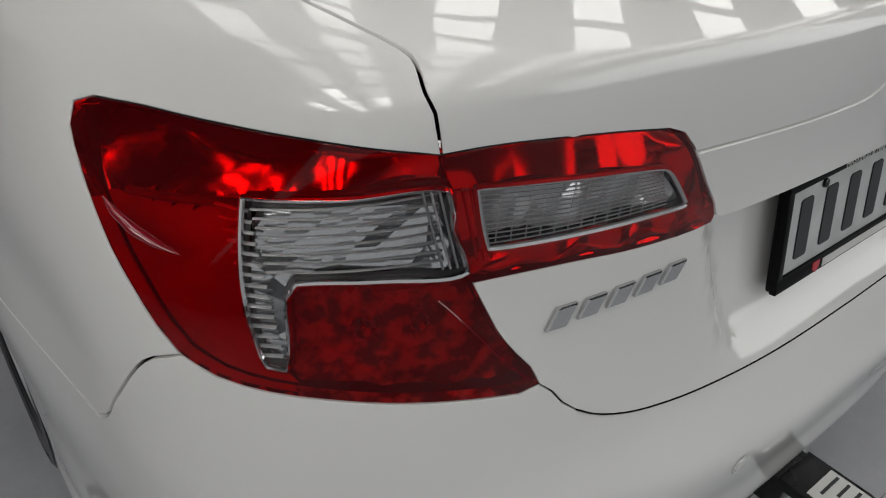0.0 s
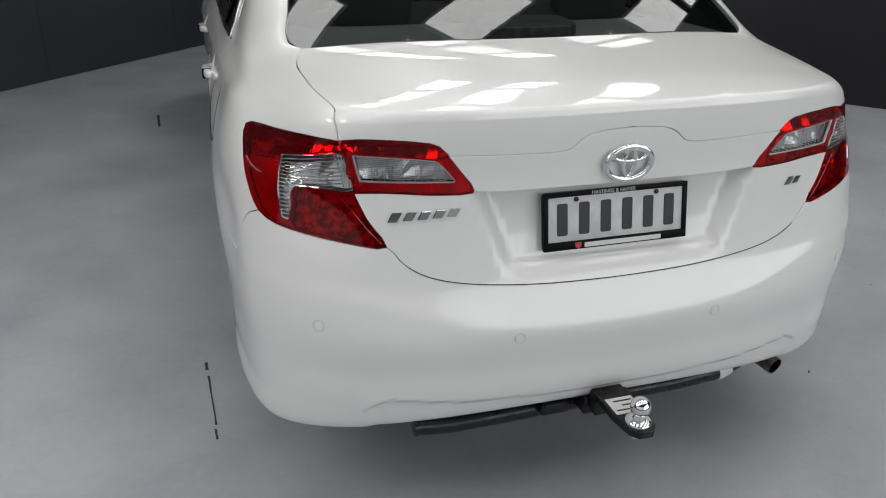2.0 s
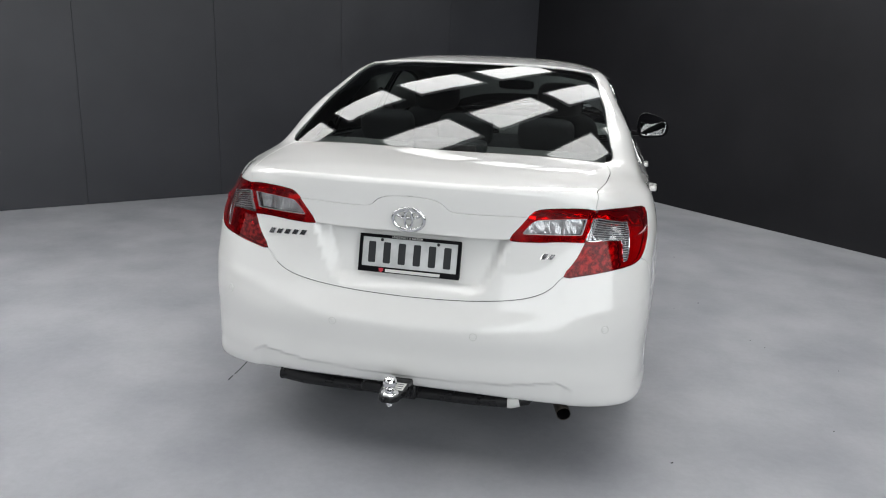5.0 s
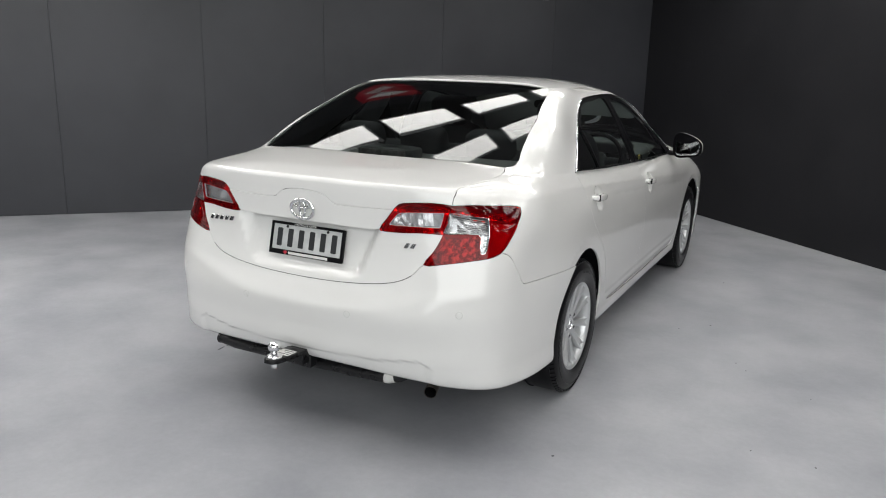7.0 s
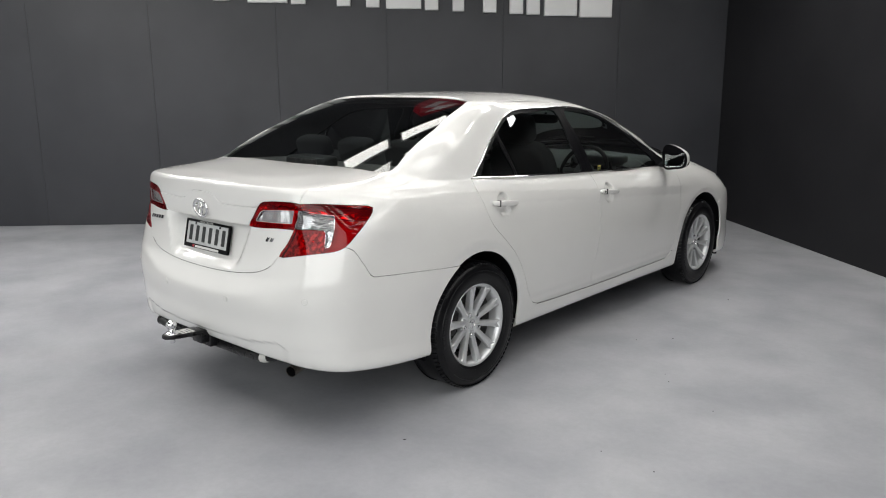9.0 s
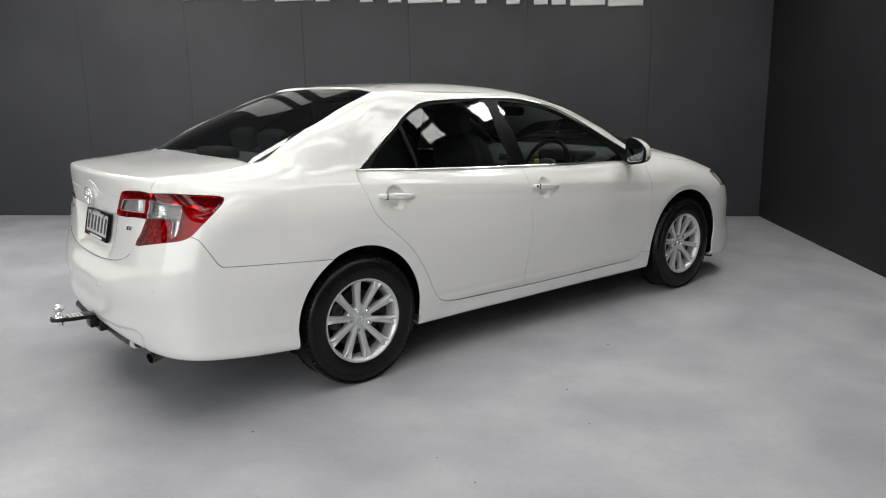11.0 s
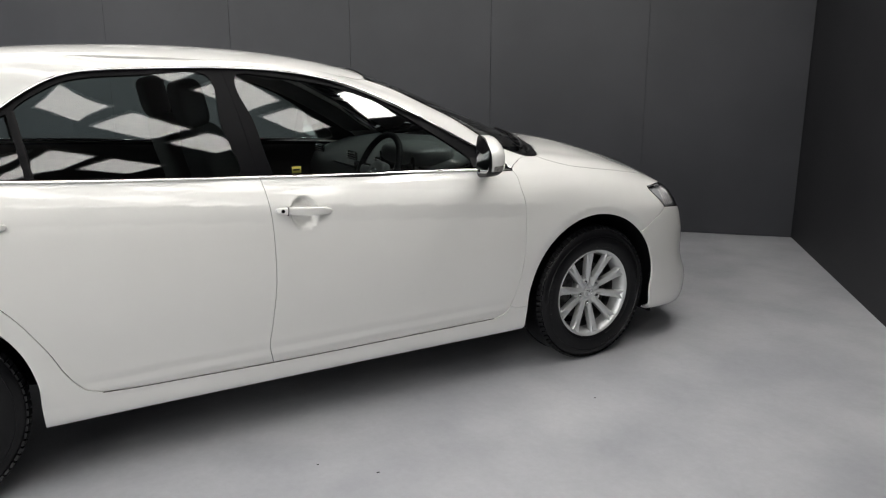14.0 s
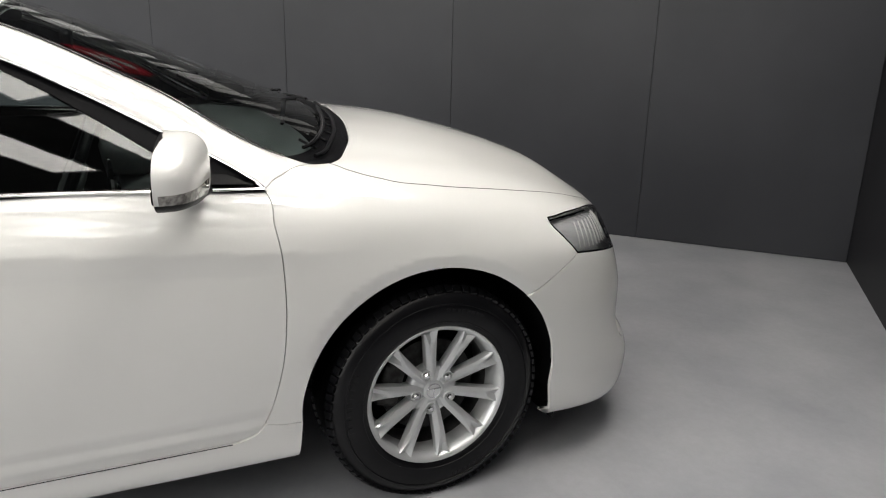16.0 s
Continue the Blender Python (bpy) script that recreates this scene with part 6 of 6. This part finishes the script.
prof = [(1.16, 1.02), (1.02, 1.035), (.86, 1.03), (.72, .995), (.63, .95), (.60, .88), (.63, .72), (.70, .55), (1.16, .55)]
bm = bmesh.new()
rows = [[bm.verts.new((x, y - .05 * (x / .7) ** 2, z - .03 * (x / .7) ** 4)) for y, z in prof] for x in np.linspace(-.70, .70, 15)]
for p, q in zip(rows, rows[1:]):
    for k in range(len(prof) - 1):
        bm.faces.new((p[k], q[k], q[k + 1], p[k + 1]))
bmesh.ops.recalc_face_normals(bm, faces=bm.faces)
part("dash_top", bm, DASH, dash)
part("binnacle", cushion_bm(.21, .13, .055, Matrix.Translation((.37, .69, 1.01)), .6), DASH, dash)
part("dials", box_bm(.20, .54, .575, .585, .935, 1.015, .01), GLOSS_BLACK, dash)
part("radio", box_bm(-.12, .12, .575, .60, .80, .93, .01), GLOSS_BLACK, dash)
for x in (-.63, -.17, .17, .62):
    part("vent", box_bm(x - .055, x + .055, .585, .60, .93, .975, .008), GLOSS_BLACK, dash)
    for k in range(3):
        part("vent_slat", box_bm(x - .05, x + .05, .578, .586, .938 + .012 * k, .941 + .012 * k), LAMP_DARK, dash, smooth=False)
part("trim_strip", box_bm(-.66, .12, .588, .60, .885, .900, .004), LAMP_SILVER, dash, "silver trim strip")
wheel_in = empty("steering_wheel", Matrix.Translation((.37, .475, .935)) @ Matrix.Rotation(radians(66), 4, "X"))
wheel_in.parent = car
wheel_in["label"] = "black steering wheel with silver emblem"
part("rim", ring_tube(ellipse(.185, .185, 48), .0155, 0, 10), BLACK_TRIM, wheel_in)
part("hub", cushion_bm(.075, .065, .03, Matrix.Translation((0, -.01, -.01)), .6), DASH, wheel_in)
for a in (0, 180, 270):
    part("spoke", moved(box_bm(.05, .178, -.018, .018, -.012, .006, .005), Matrix.Rotation(radians(a), 4, "Z")), DASH, wheel_in)
part("hub_mark", moved(ring_tube(ellipse(.02, .014, 24), .002, .02, 6), Matrix.Identity(4)), CHROME, wheel_in)
glassm = empty("rear_view_mirror", Matrix.Translation((0, .50, 1.30)))
glassm.parent = car
glassm["label"] = "black rear-view mirror"
part("case", cushion_bm(.125, .018, .034, Matrix.Identity(4), .5), BLACK_TRIM, glassm)
part("stem", tube_bm([(0, .01, .02), (0, .030, .042)], .009, 8), BLACK_TRIM, glassm)


# ---- fittings of the room ----
def on_back_wall(along, z, out=0.0):
    n = Vector((-BACK_DIR.y, BACK_DIR.x, 0))
    if n.dot(-CORNER) < 0:
        n = -n
    return CORNER + BACK_DIR * along + n * out + Vector((0, 0, z))


def wall_pose(along, z, out=0.0):
    """x to the viewer's right along the back wall, y up, z out of the wall."""
    n = (on_back_wall(0, 0, 1) - on_back_wall(0, 0, 0)).normalized()
    m = Matrix((-BACK_DIR, Vector((0, 0, 1)), n)).transposed().to_4x4()
    m.translation = on_back_wall(along, z, out)
    return m


# boards of the back wall, a hair apart
board_edges = [0.004, 1.26, 2.59, 3.90, 5.12, 6.50, 7.8, 9.1, 10.4, 11.45]
wall_ob = bpy.data.objects["wall_back"]
for a0, a1 in zip(board_edges, board_edges[1:]):
    bm = slab_bm([(-(a1 - .0012), .004), (-(a0 + .0012), .004), (-(a0 + .0012), CEILING_Z - .004), (-(a1 - .0012), CEILING_Z - .004)], .012, .0008, 1)
    part("board", moved(bm, wall_pose(0, 0, .0005)), WALL, wall_ob, smooth=False)

# sign on the back wall: white raised bars
sign = tagged(empty("wall_sign", wall_pose(0, 0, .013)), "large white raised bars of a wall sign", "sign")
for a1, a0 in ((6.48, 5.93), (5.78, 5.60), (5.41, 4.98), (4.94, 4.78), (4.44, 4.29), (4.12, 3.97), (3.90, 3.51), (3.47, 3.32), (3.16, 3.03), (2.82, 2.67), (2.52, 2.37), (2.33, 2.18), (2.13, 1.76), (1.73, 1.36)):
    z0 = 2.225 + .0425 * (a0 + a1) / 2
    bm = slab_bm([(-a1, z0), (-a0, z0), (-a0, z0 + .62), (-a1, z0 + .62)], .05, .012, 3)
    part("sign_bar", bm, WHITE_SIGN, sign, smooth=False)
shield = tagged(empty("wall_shield", wall_pose(3.85, 4.05, .013)), "red shield sign with a white band above the bars", "sign")
part("field", slab_bm([(-.44, .44), (.44, .44), (.44, .0), (.30, -.28), (0, -.48), (-.30, -.28), (-.44, .0)], .04, .01), RED_INK, shield)
part("band", moved(slab_bm([(-.33, .24), (.08, .33), (.33, .24), (.08, .10), (-.16, .0), (.24, -.10), (.08, -.26), (-.27, -.08), (-.04, .06)], .012), Matrix.Translation((0, 0, .041))), WHITE_SIGN, shield, smooth=False)

# dark scuffs and specks on the floor
marks = random.Random(4)


def floor_mark(x, y, length, width, turn, name="floor_mark"):
    pts = [(width / 2 * marks.uniform(.5, 1.1) * sx, length * (f - .5)) for sx, fs in ((1, np.linspace(0, 1, 8)), (-1, np.linspace(1, 0, 8))) for f in fs]
    ob = part(name, moved(slab_bm(pts, .0012), pose(x, y, .0002, 0, 0, turn)), SCUFF, None, smooth=False)
    tagged(ob, "thin dark scuff mark on the grey floor", "floor mark", "floor marks")


floor_mark(-.998, -1.71, .27, .008, 4)
floor_mark(-.990, -1.89, .05, .008, 4)
floor_mark(-1.013, -1.515, .045, .012, 4)
floor_mark(-1.27, 1.50, .27, .02, 4)
for k in range(26):
    a, r = marks.uniform(0, 6.28), marks.uniform(.2, 1.0)
    x, y = 1.2 + 2.4 * r * math.cos(a), -1.2 + 2.6 * r * math.sin(a)
    if abs(x) < 1.0 and abs(y) < 2.5:
        continue
    floor_mark(x, y, marks.uniform(.006, .014), marks.uniform(.003, .007), marks.uniform(0, 180), "floor_speck")
